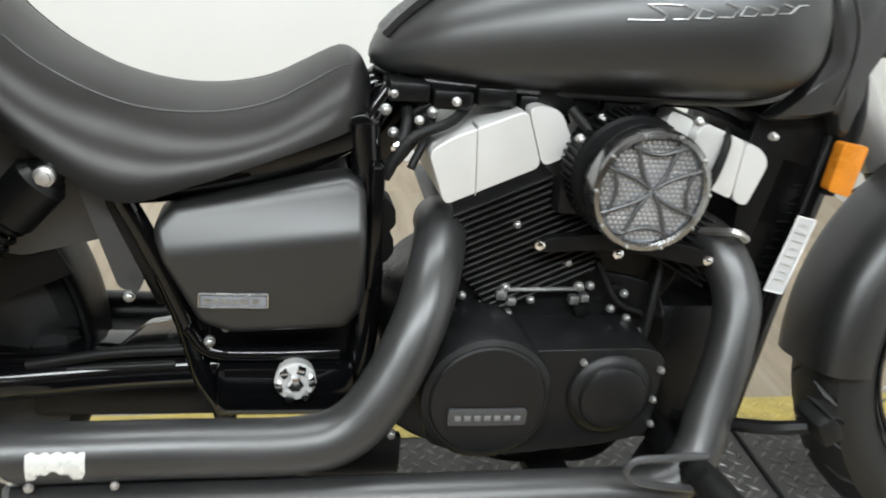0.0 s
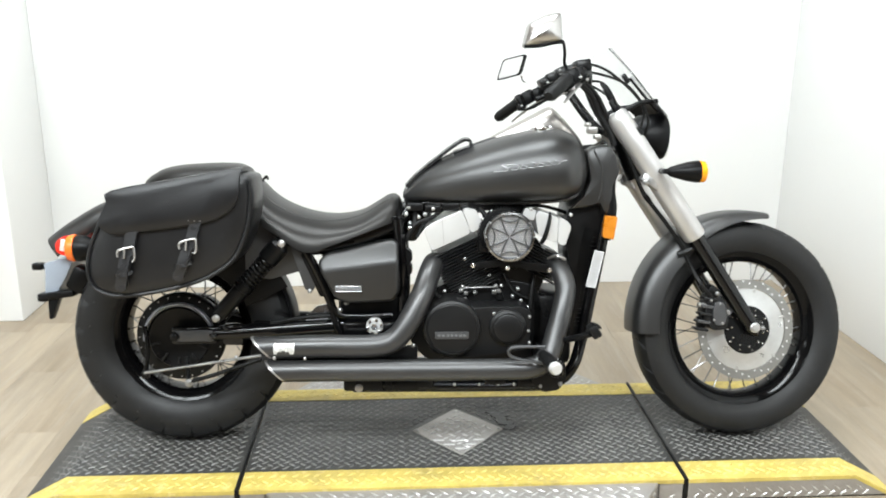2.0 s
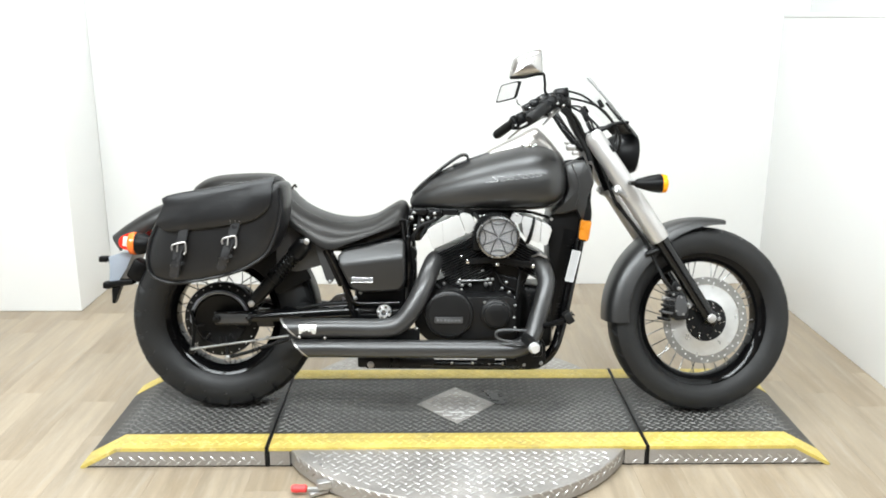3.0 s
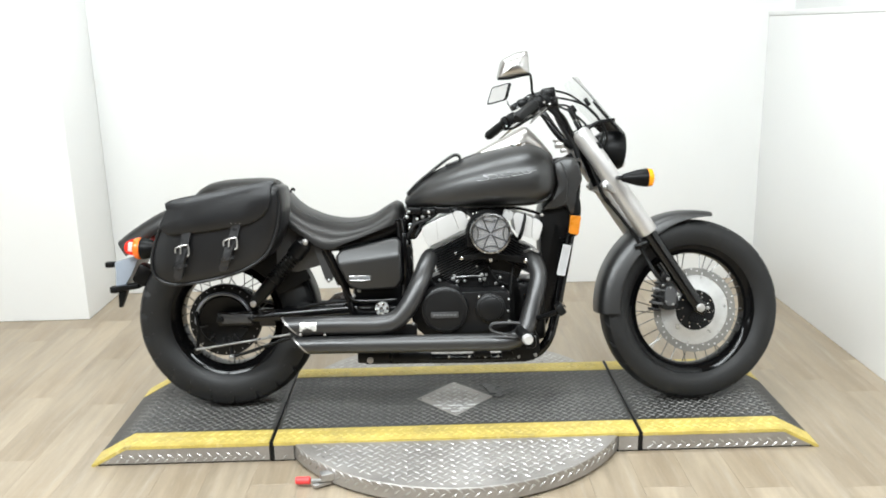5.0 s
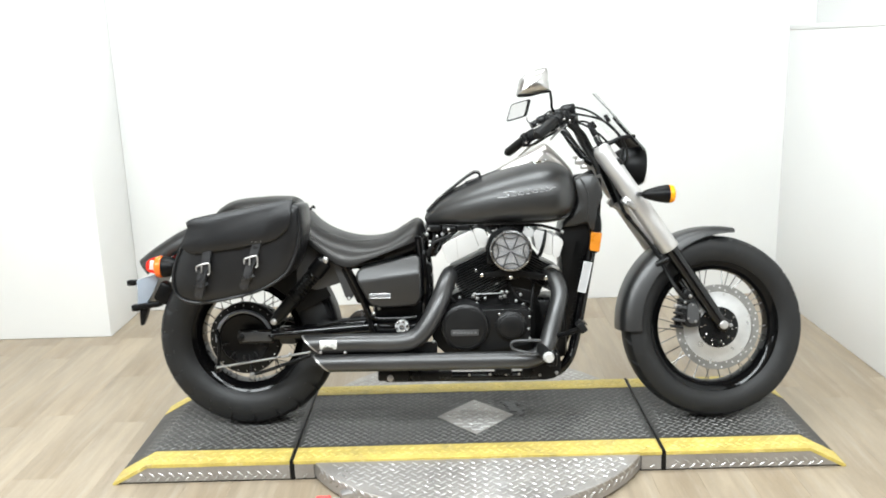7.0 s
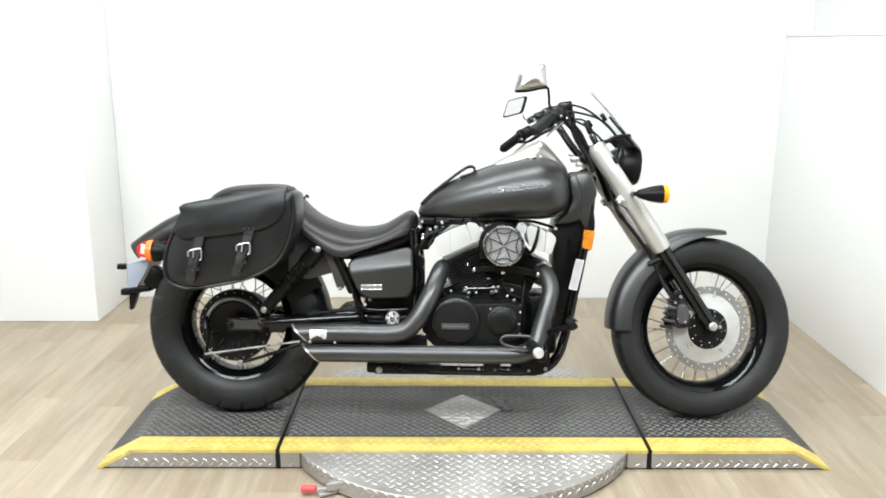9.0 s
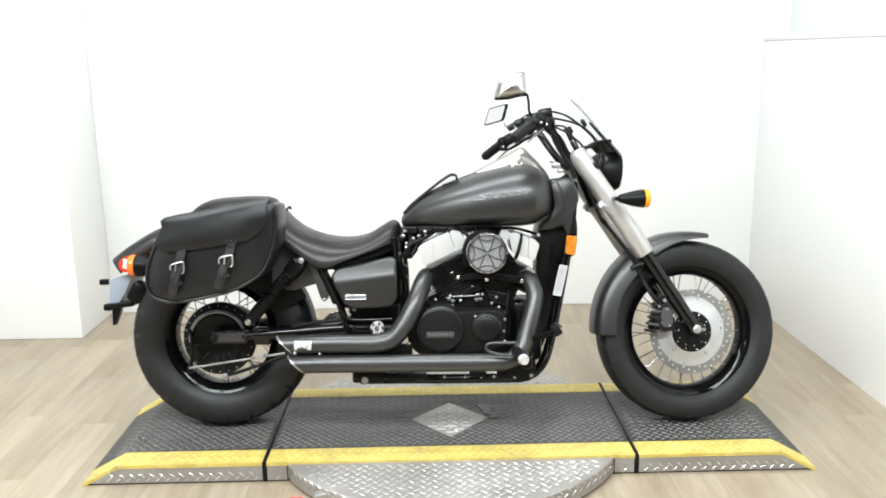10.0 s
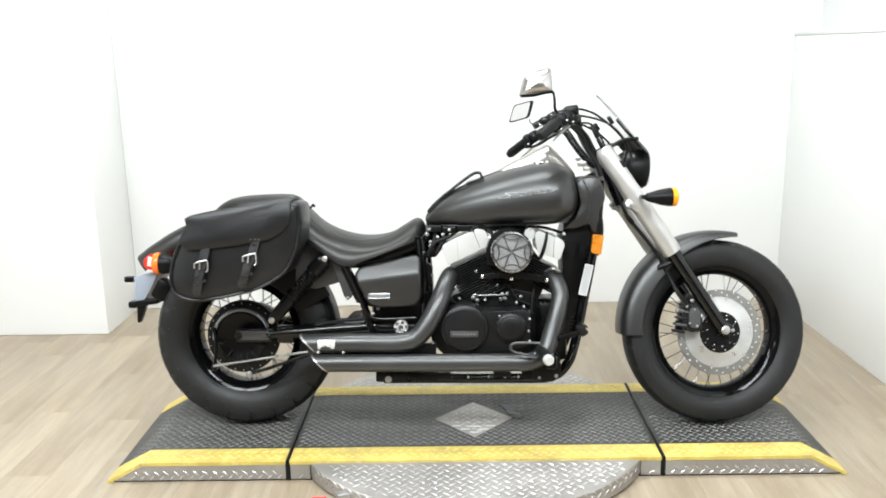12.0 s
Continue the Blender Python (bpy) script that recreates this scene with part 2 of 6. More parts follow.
def tube(bm, pts, r, seg=12, per=6, flat=1.0, up=(0, 0, 1), cut=0.0):
    """A swept tube; r may be a list, one for each point of pts. flat squeezes it along up. cut slants the last end."""
    path = smooth_path(pts, per)
    n = len(path)
    radii = [r] * n if not isinstance(r, (list, tuple)) else [float(np.interp(i / (n - 1) * (len(r) - 1), range(len(r)), r)) for i in range(n)]
    rings = []
    side = None
    for i, p in enumerate(path):
        d = (path[min(i + 1, n - 1)] - path[max(i - 1, 0)]).normalized()
        if side is None:
            side = d.cross(Vector(up))
            if side.length < 1e-3:
                side = d.cross(Vector((0, 1, 0)))
        side = (side - d * side.dot(d)).normalized()
        nrm = side.cross(d)
        ring = []
        for k in range(seg):
            a = 2 * math.pi * k / seg
            q = side * math.cos(a) * radii[i] + nrm * math.sin(a) * radii[i] * flat
            ring.append(p + q + (d * (cut * q.z) if i == n - 1 else Vector()))
        rings.append(ring)
    ring_faces(bm, rings)
    return bm


def lathe(bm, profile, center, axis="y", seg=48, closed=False):
    """Turn a profile of (radius, offset along axis) round the axis through center."""
    c = Vector(center)
    rings = []
    for r, h in profile:
        ring = []
        for k in range(seg):
            a = 2 * math.pi * k / seg
            x, y = r * math.cos(a), r * math.sin(a)
            ring.append(c + Vector({"y": (x, h, y), "x": (h, x, y), "z": (x, y, h)}[axis]))
        rings.append(ring)
    if closed:
        rings.append(rings[0])
    ring_faces(bm, rings, cap=not closed)
    if closed:
        bmesh.ops.remove_doubles(bm, verts=bm.verts, dist=1e-6)
    return bm


def prism(bm, outline, v0, v1, bevel=0.0, segs=3):
    """Extrude a side outline of (u, w) from v0 to v1 and round its edges."""
    a = [bm.verts.new((u, v0, w)) for u, w in outline]
    b = [bm.verts.new((u, v1, w)) for u, w in outline]
    fs = [bm.faces.new(a), bm.faces.new(list(reversed(b)))]
    k = len(a)
    for i in range(k):
        fs.append(bm.faces.new((a[i], b[i], b[(i + 1) % k], a[(i + 1) % k])))
    bmesh.ops.recalc_face_normals(bm, faces=fs)
    if bevel:
        es = list({e for f in fs for e in f.edges})
        bmesh.ops.bevel(bm, geom=es, offset=bevel, segments=segs, profile=0.6, affect="EDGES", clamp_overlap=True)
    return bm


def rounded(outline, rad=0.02, n=4):
    """Round the corners of a polygon."""
    out = []
    k = len(outline)
    for i in range(k):
        p, a, b = Vector(outline[i]), Vector(outline[i - 1]), Vector(outline[(i + 1) % k])
        da, db = (a - p), (b - p)
        r = min(rad, da.length * 0.45, db.length * 0.45)
        s, e = p + da.normalized() * r, p + db.normalized() * r
        for j in range(n + 1):
            t = j / n
            out.append(tuple((1 - t) ** 2 * s + 2 * t * (1 - t) * p + t * t * e))
    return out


def block(bm, center, size, bevel=0.004, turn=None, segs=2):
    """A box with rounded edges; turn is a matrix for its own axes."""
    made = bmesh.ops.create_cube(bm, size=1.0)["verts"]
    m = Matrix.Translation(center) @ (turn.to_4x4() if turn else Matrix.Identity(4)) @ Matrix.Diagonal((*size, 1))
    bmesh.ops.transform(bm, matrix=m, verts=made)
    if bevel:
        bmesh.ops.bevel(bm, geom=list({e for v in made for e in v.link_edges}), offset=bevel, segments=segs, profile=0.5, affect="EDGES", clamp_overlap=True)
    return bm


def rod(bm, a, b, r, seg=10):
    return tube(bm, [a, b], r, seg)


def finish(bm, angle=0.6):
    bmesh.ops.recalc_face_normals(bm, faces=bm.faces)
    for f in bm.faces:
        f.smooth = True
    for e in bm.edges:
        if len(e.link_faces) == 2 and e.calc_face_angle() > angle:
            e.smooth = False


ORIGIN = {}


def thing(name, label, category, m, origin=(0, 0, 0), group="", kind=""):
    """An Empty at the base of a thing; its parts are given in the coordinates of m."""
    ob = new(name)
    ob.empty_display_size = 0.1
    ob.matrix_world = m @ Matrix.Translation(origin)
    ORIGIN[ob.name] = Vector(origin)
    return tagged(ob, label, category, group, kind)


def part(name, bm, material, parent, label="", angle=0.6):
    """Link a bmesh as one mesh object under a thing or a part."""
    finish(bm, angle)
    o = ORIGIN[parent.name]
    bmesh.ops.translate(bm, verts=bm.verts, vec=-o)
    me = bpy.data.meshes.new(name)
    bm.to_mesh(me)
    bm.free()
    me.materials.append(material)
    ob = new(name, me)
    ob.parent = parent
    ORIGIN[ob.name] = o
    if label:
        ob["label"] = label
    return ob


def piece(name, me, parent, m):
    """Another object on a shared mesh, posed in the coordinates of its thing."""
    ob = new(name, me)
    ob.parent = parent
    ob.matrix_basis = Matrix.Translation(-ORIGIN[parent.name]) @ m
    ORIGIN[ob.name] = ORIGIN[parent.name]
    return ob


def shared(name, bm, material, angle=0.6):
    finish(bm, angle)
    me = bpy.data.meshes.new(name)
    bm.to_mesh(me)
    bm.free()
    me.materials.append(material)
    return me


def structure(name, bm, material, label="", category=""):
    finish(bm)
    me = bpy.data.meshes.new(name)
    bm.to_mesh(me)
    bm.free()
    me.materials.append(material)
    ob = new(name, me)
    return tagged(ob, label, category, "", "structure")


B = bmesh.new


def tubes(name, material, parent, label, specs, finishing=None):
    """Each (points, radius) as a tube part of its own."""
    for pts, r in specs:
        bm = tube(B(), pts, r, 12)
        part(name, finishing(bm) if finishing else bm, material, parent, label)


def blocks(name, material, parent, label, specs, finishing=None):
    """Each (centre, size, bevel, turn) as a block part of its own."""
    for c, size, bevel, turn in specs:
        bm = block(B(), c, size, bevel, Matrix.Rotation(turn, 3, "Y") if turn else None)
        part(name, finishing(bm) if finishing else bm, material, parent, label)


BOLT_MESH = {}


def bolts(name, material, parent, label, specs, m=None):
    """Round-headed bolts that point to the right-hand side, on one shared mesh."""
    if material.name not in BOLT_MESH:
        bm = lathe(bmesh.new(), [(1.3, 0.35), (1.3, -0.25), (1.0, -0.32), (0.98, -0.9), (0.6, -1.1)], (0, 0, 0), "y", 10)
        BOLT_MESH[material.name] = shared("bolt", bm, material)
    for u, v, w, r, h in specs:
        k = Matrix.Translation((u, v, w)) @ Matrix.Diagonal((r, h, r, 1))
        ob = piece(name, BOLT_MESH[material.name], parent, m @ k if m else k)
        if label:
            ob["label"] = label
WORLD = Matrix.Identity(4)

# ---- the room ----
BACK, RIGHT, LEFT, PILLAR = 1.86, 1.69, -1.79, 1.43


def slab(x0, x1, y0, y1, z0, z1, bevel=0.004):
    return block(B(), ((x0 + x1) / 2, (y0 + y1) / 2, (z0 + z1) / 2), (x1 - x0, y1 - y0, z1 - z0), bevel)


structure("wall_north", slab(-1.79, 4.6, BACK, BACK + 0.15, 0, 3.2), M_WALL, "smooth white painted back wall", "wall")
structure("wall_pillar", slab(-4.6, LEFT, PILLAR, BACK + 0.15, 0, 3.2, 0.006), M_WALL, "white painted wall return with square corner", "wall")
structure("wall_east", slab(RIGHT, RIGHT + 0.24, -1.6, BACK, 0, 1.398), M_WALL, "white painted lower side wall", "wall")
structure("trim_cap", slab(RIGHT - 0.003, RIGHT + 0.14, -1.6, BACK, 1.3985, 1.424, 0.005), M_WALL, "white painted ledge on the side wall", "trim")
structure("wall_east_upper", slab(RIGHT + 0.13, RIGHT + 0.24, -1.6, BACK, 1.4245, 3.2), M_WALL, "white painted upper side wall set back", "wall")
# Three walls out of view, added only for what the bike reflects.
structure("wall_far_east_unseen", slab(4.6, 4.75, -9.0, 2.01, 0, 3.2), M_TAN, "unseen tan wall added to darken the reflections", "wall")
structure("wall_west_unseen", slab(-4.75, -4.6, -9.0, 2.01, 0, 3.2), M_WALL, "unseen white wall added for the mirror to reflect", "wall")
structure("wall_south_unseen", slab(-4.6, 4.6, -9.15, -9.0, 0, 3.2), M_TAN, "unseen tan wall added to darken the reflections", "wall")
# Ceiling out of view, added in brown to tint highlights and cut bounce.
structure("ceiling", slab(-4.8, 4.8, -9.2, 2.05, 3.2, 3.3), M_CEIL, "unseen ceiling, brown to warm the reflections", "ceiling")
FLOOR = structure("floor", slab(-4.8, 4.8, -9.2, 2.05, -0.12, -0.006), M_WOOD, "pale oak-look vinyl plank floor with grey grain", "floor")
ORIGIN[FLOOR.name] = Vector()

# ---- the ramp platform and its turntable ----
DECK, FRONT, REAR, HINGE, FOLD, END = 0.068, -0.085, 0.532, 0.609, 1.085, 1.205


def tread_bumps(bm, x0, x1, y0, y1, at, pitch=0.030, size=(0.0142, 0.0044), height=0.0022, inside=None):
    """Raised lozenges of a tread plate, turned to and fro. at(x, y) gives the place on the surface and its two axes."""
    nx, ny = int((x1 - x0) / pitch), int((y1 - y0) / pitch)
    verts, faces = [], []
    for i in range(nx):
        for j in range(ny):
            x, y = x0 + (i + 0.5) * (x1 - x0) / nx, y0 + (j + 0.5) * (y1 - y0) / ny
            for sx, sy, sign in ((0, 0, 1), (0.5, 0.5, -1)):
                cx, cy = x + sx * pitch * 0.98, y + sy * pitch * 0.98
                if cx + 0.012 > x1 or cy + 0.008 > y1 or (inside and not inside(cx, cy)):
                    continue
                o, ax, ay, az = at(cx, cy)
                a = math.radians(40) * sign
                d1 = ax * math.cos(a) + ay * math.sin(a)
                d2 = ay * math.cos(a) - ax * math.sin(a)
                k = len(verts)
                L, W = size
                for p1, p2, h in ((-L, 0, 0), (0, -W, 0), (L, 0, 0), (0, W, 0), (-L * 0.55, 0, 1), (0, -W * 0.45, 1), (L * 0.55, 0, 1), (0, W * 0.45, 1)):
                    verts.append(o + d1 * p1 + d2 * p2 + az * (h * height))
                faces += [(k + q, k + (q + 1) % 4, k + 4 + (q + 1) % 4, k + 4 + q) for q in range(4)] + [(k + 4, k + 5, k + 6, k + 7)]
    return verts, faces


def bump_part(name, vf, material, parent, label=""):
    me = bpy.data.meshes.new(name)
    me.from_pydata([v - ORIGIN[parent.name] for v in vf[0]], [], vf[1])
    me.materials.append(material)
    ob = new(name, me)
    ob.parent = parent
    ORIGIN[ob.name] = ORIGIN[parent.name]
    return tagged(ob, label, kind="stuff")


X, Y, Z = Vector((1, 0, 0)), Vector((0, 1, 0)), Vector((0, 0, 1))
SLOPE = Vector((END - FOLD, 0, -DECK)).normalized()


def deck_at(x, y):
    """Place and axes on the deck's upper side, ramps included."""
    if abs(x) <= FOLD:
        return Vector((x, y, DECK)), X, Y, Z
    s = 1 if x > 0 else -1
    k = abs(x) - FOLD
    d = Vector((SLOPE.x * s, 0, SLOPE.z))
    up = Vector((DECK * s, 0, END - FOLD)).normalized()
    return Vector((s * FOLD, y, DECK)) + d * k, d * s, Y, up


platform = thing("ramp_platform", "black tread-plate ramp platform with yellow edge stripes on the floor", "platform", WORLD, (0, 0.22, 0))


def deck_section(x0, x1, y0, y1):
    """Top plate of one section: a folded sheet 4 mm thick."""
    bm = B()
    xs = sorted({x0, x1, *(f for f in (-FOLD, FOLD) if x0 < f < x1)})
    tops = [(x, DECK if abs(x) <= FOLD + 1e-6 else 0.004) for x in xs]
    rings = [[(x, y0, z), (x, y1, z), (x, y1, z - 0.0035), (x, y0, z - 0.0035)] for x, z in tops]
    ring_faces(bm, rings)
    return bm


def skirt(x0, x1, y, t, ramp=0):
    """Side plate of a section; ramp +1 or -1 tapers it towards that end."""
    zt = DECK - 0.0045
    lo = 0.006
    if ramp == 0:
        o = [(x0, lo), (x1, lo), (x1, zt), (x0, zt)]
    elif ramp > 0:
        o = [(x0, lo), (END - 0.006, lo), (FOLD, zt), (x0, zt)]
    else:
        o = [(x1, lo), (x1, zt), (-FOLD, zt), (-END + 0.006, lo)]
    return prism(B(), o, y, y + t, 0.001, 1)


CX = math.sqrt(0.616 ** 2 - (0.225 - FRONT) ** 2)
for nm, x0, x1 in (("deck_plate", -HINGE + 0.006, HINGE - 0.006), ("deck_plate", HINGE + 0.006, END), ("deck_plate", -END, -HINGE - 0.006)):
    plate = part(nm, deck_section(x0, x1, FRONT, REAR), M_DECK, platform)
    a, b = (x0 + 0.004, x1 - 0.004)
    bump_part("tread_pattern", tread_bumps(None, a, b, FRONT + 0.1, REAR - 0.085, deck_at, inside=lambda x, y: abs(x - 0.004) / 0.150 + abs(y - 0.228) / 0.152 > 1.0), M_DECKBUMP, plate)
    for y0, y1 in ((FRONT - 0.002, FRONT + 0.093), (REAR - 0.080, REAR + 0.002)):
        bm = B()
        xs = sorted({x0 + 0.001, x1 - 0.001, *(f for f in (-FOLD, FOLD) if x0 < f < x1)})
        rings = [[(x, y0, z + 0.0018), (x, y1, z + 0.0018), (x, y1, z + 0.0003), (x, y0, z - 0.010)] for x, z in [(x, DECK if abs(x) <= FOLD + 1e-6 else 0.0045) for x in xs]]
        ring_faces(bm, rings)
        stripe = part("edge_stripe", bm, M_YELLOW, platform, "scuffed yellow safety stripe")
        bump_part("tread_pattern", tread_bumps(None, a, b, y0 + 0.004, y1 - 0.002, lambda x, y: (deck_at(x, y)[0] + Z * 0.0017, *deck_at(x, y)[1:]), height=0.0020), M_YELLOWTOP, stripe)


def front_at(x, z):
    return Vector((x, FRONT, z)), X, Z, -Y


for x0, x1, ramp in ((HINGE + 0.008, END, 1), (-END, -HINGE - 0.008, -1), (CX + 0.004, HINGE - 0.008, 0), (-HINGE + 0.008, -CX - 0.004, 0)):
    sk = part("side_skirt", skirt(x0, x1, FRONT, 0.004, ramp), M_TREADPLATE, platform, "bright tread-plate skirt")
    part("side_skirt", skirt(x0, x1, REAR - 0.006, 0.004, ramp), M_TREADPLATE, platform, "bright tread-plate skirt")
    lim = (lambda x, z: z < DECK - 0.012 - max(0, abs(x) - FOLD) * 0.62)
    bump_part("tread_pattern", tread_bumps(None, x0 + 0.006, x1 - 0.004, -0.016, 0.046, front_at, 0.032, (0.0130, 0.0030), 0.0016, inside=lim), M_TREADTOP, sk)
for s in (-1, 1):
    bm = B()
    rod(bm, (s * HINGE, FRONT - 0.003, DECK + 0.001), (s * HINGE, REAR + 0.003, DECK + 0.001), 0.0045, 8)
    block(bm, (s * HINGE, FRONT + 0.006, DECK / 2), (0.013, 0.012, DECK - 0.002), 0.002)
    part("hinge", bm, M_RUBBER, platform, "black hinge rod")
# Black strip set in the gap between skirt and floor.
for x0, x1 in ((-END + 0.02, -CX), (CX, END - 0.02)):
    part("base_strip", slab(x0, x1, FRONT + 0.004, FRONT + 0.02, 0.0, 0.007, 0.001), M_RUBBER, platform)

# bright lozenge plate let into the deck
loz = thing("lozenge_plate", "bright tread-plate lozenge fixed on the black deck", "plate", WORLD, (0.004, 0.228, DECK))
bm = B()
o = [(0.004 - 0.138, 0.226), (0.004, 0.228 - 0.152), (0.004 + 0.138, 0.228), (0.004, 0.228 + 0.142)]
lo_ring = [(x, y, DECK + 0.0004) for x, y in o]
hi_ring = [(0.004 + (x - 0.004) * 0.985, 0.228 + (y - 0.228) * 0.985, DECK + 0.003) for x, y in o]
ring_faces(bm, [lo_ring, hi_ring])
sheet = part("sheet", bm, M_TREADPLATE, loz)
bump_part("tread_pattern", tread_bumps(None, -0.13, 0.138, 0.09, 0.366, lambda x, y: (Vector((x, y, DECK + 0.003)), X, Y, Z), 0.034, inside=lambda x, y: abs(x - 0.004) / 0.12 + abs(y - 0.228) / 0.124 < 1), M_TREADTOP, sheet)
for x, y in ((-0.058, 0.160), (0.002, 0.157), (0.062, 0.160), (-0.028, 0.134), (0.036, 0.133), (0.004, 0.110)):
    part("tread_bar", block(B(), (x, y, DECK + 0.0042), (0.032, 0.0065, 0.0026), 0.001), M_SILVER, sheet, "bright worn tread bar")
for x, y in ((-0.120, 0.227), (0.128, 0.227)):
    part("plate_screw", lathe(B(), [(0.0045, 0.0), (0.0045, 0.002), (0.002, 0.003)], (x, y, DECK + 0.0028), "z", 10), M_BOLT, sheet)
# black scuff beside the plate
rs = random.Random(11)
for k in range(9):
    f = k / 8
    cx, cy = 0.128 + 0.040 * f + rs.uniform(-0.006, 0.006), 0.338 - 0.105 * f
    n = 9
    o = [(cx + (0.011 + rs.random() * 0.012) * math.cos(2 * math.pi * i / n) * (1.5 - f * 0.4), cy + (0.006 + rs.random() * 0.008) * math.sin(2 * math.pi * i / n)) for i in range(n)]
    bm = B()
    ring_faces(bm, [[(x, y, DECK + 0.0002) for x, y in o], [(x, y, DECK + 0.0020 + 0.0001 * k) for x, y in o]])
    part("rubber_scuff", bm, M_SCUFF, platform, "black rubber scuff on the deck")

# turntable disc
disc = thing("turntable", "round bright tread-plate turntable under the ramp", "turntable", WORLD, (0, 0.225, 0))
bm = lathe(B(), [(0.585, 0.004), (0.608, 0.006), (0.616, 0.010), (0.616, 0.058), (0.6135, 0.0615), (0.60, 0.062), (0.3, 0.062), (0.05, 0.062)], (0, 0.225, 0), "z", 128)
drum = part("disc", bm, M_TREADPLATE, disc)
outside = lambda x, y: (x * x + (y - 0.225) ** 2 < 0.592 ** 2) and (y < FRONT - 0.012 or y > REAR + 0.012)
vf = tread_bumps(None, -0.61, 0.61, -0.40, 0.84, lambda x, y: (Vector((x, y, 0.062)), X, Y, Z), 0.036, (0.0150, 0.0034), 0.0018, outside)
bump_part("tread_pattern", vf, M_TREADTOP, drum)


def rim_at(x, z):
    a = x / 0.616
    d = Vector((math.cos(a), math.sin(a), 0))
    return Vector((0, 0.225, z)) + d * 0.616, Vector((-math.sin(a), math.cos(a), 0)), Z, d


keep = lambda x, z: 0.225 + 0.616 * math.sin(x / 0.616) < FRONT - 0.02 and z < 0.055
bump_part("tread_pattern", tread_bumps(None, -0.616 * math.pi, 0, 0.010, 0.062, rim_at, 0.034, (0.0130, 0.0030), 0.0016, inside=keep), M_TREADTOP, drum)
bm = lathe(B(), [(0.56, 0.0), (0.60, 0.0), (0.60, 0.0045), (0.56, 0.0045)], (0, 0.225, 0), "z", 96)
part("base_ring", bm, M_RUBBER, disc, "black base ring")

latch = thing("lock_handle", "small steel latch with red rubber grip beside the turntable", "handle", WORLD, (-0.43, -0.245, 0))
bm = B()
block(bm, (-0.405, -0.247, 0.034), (0.052, 0.03, 0.026), 0.004, Matrix.Rotation(0.35, 3, "Z"))
block(bm, (-0.425, -0.255, 0.012), (0.06, 0.022, 0.012), 0.003, Matrix.Rotation(0.5, 3, "Z"))
rod(bm, (-0.41, -0.262, 0.028), (-0.455, -0.258, 0.024), 0.006)
part("bracket", bm, M_STEEL, latch)
bm = lathe(B(), [(0.004, -0.030), (0.011, -0.027), (0.0125, -0.015), (0.0115, 0.0), (0.0125, 0.014), (0.009, 0.018)], (-0.478, -0.252, 0.022), "x", 16)
part("grip", bm, M_REDGRIP, latch, "red rubber grip")

# ---- floor planks ----
PW, PL = 0.152, 0.915
bm = block(B(), (0, 0, -0.003), (PW - 0.0003, PL - 0.0003, 0.006), 0.0003, segs=1)
ME_PLANK = shared("plank", bm, M_WOOD)
rnd = random.Random(5)
for i in range(-17, 14):
    shift = rnd.random() * PL
    for j in range(-6, 4):
        x, y = i * PW + 0.03, j * PL + shift
        if x > 1.85 and y < -2 or x < -2.6 and y < -2 or y < -4.6 or y > 2.3:
            continue
        y0, y1 = max(y - PL / 2, -4.9), min(y + PL / 2, BACK + 0.1)
        if y1 - y0 > 0.05:
            piece("plank", ME_PLANK, FLOOR, pose(x, (y0 + y1) / 2, 0) @ Matrix.Diagonal((1, (y1 - y0) / PL, 1, 1)))

# ---- the motorcycle: u forward, v to its left, w up from the contact line ----
YAW, LEAN_LEFT = -1.57, 8.0
BIKE = Matrix.Translation((0.0275, 0.2225, DECK + 0.0015)) @ Matrix.Rotation(radians(YAW), 4, "Z") @ Matrix.Rotation(radians(-LEAN_LEFT), 4, "X")
RC, FC = Vector((-0.826, 0, 0.3185)), Vector((0.818, 0, 0.318))
bike = thing("motorcycle", "satin black cruiser motorcycle with V-twin engine standing on the ramp platform", "motorcycle", BIKE)
# Shears and scales the front end to fit the camera's view.
FRONT_FIT = Matrix(((1, 0, 0.012, 0), (0, 1, 0.062, 0), (0, 0, 0.995, 0), (0, 0, 0, 1)))
STEER = FRONT_FIT @ Matrix.Translation(FC) @ Matrix.Rotation(radians(6.5), 4, Vector((-0.543, 0, 0.84))) @ Matrix.Translation(-FC)


def steered(bm):
    bmesh.ops.transform(bm, matrix=STEER, verts=bm.verts)
    return bm


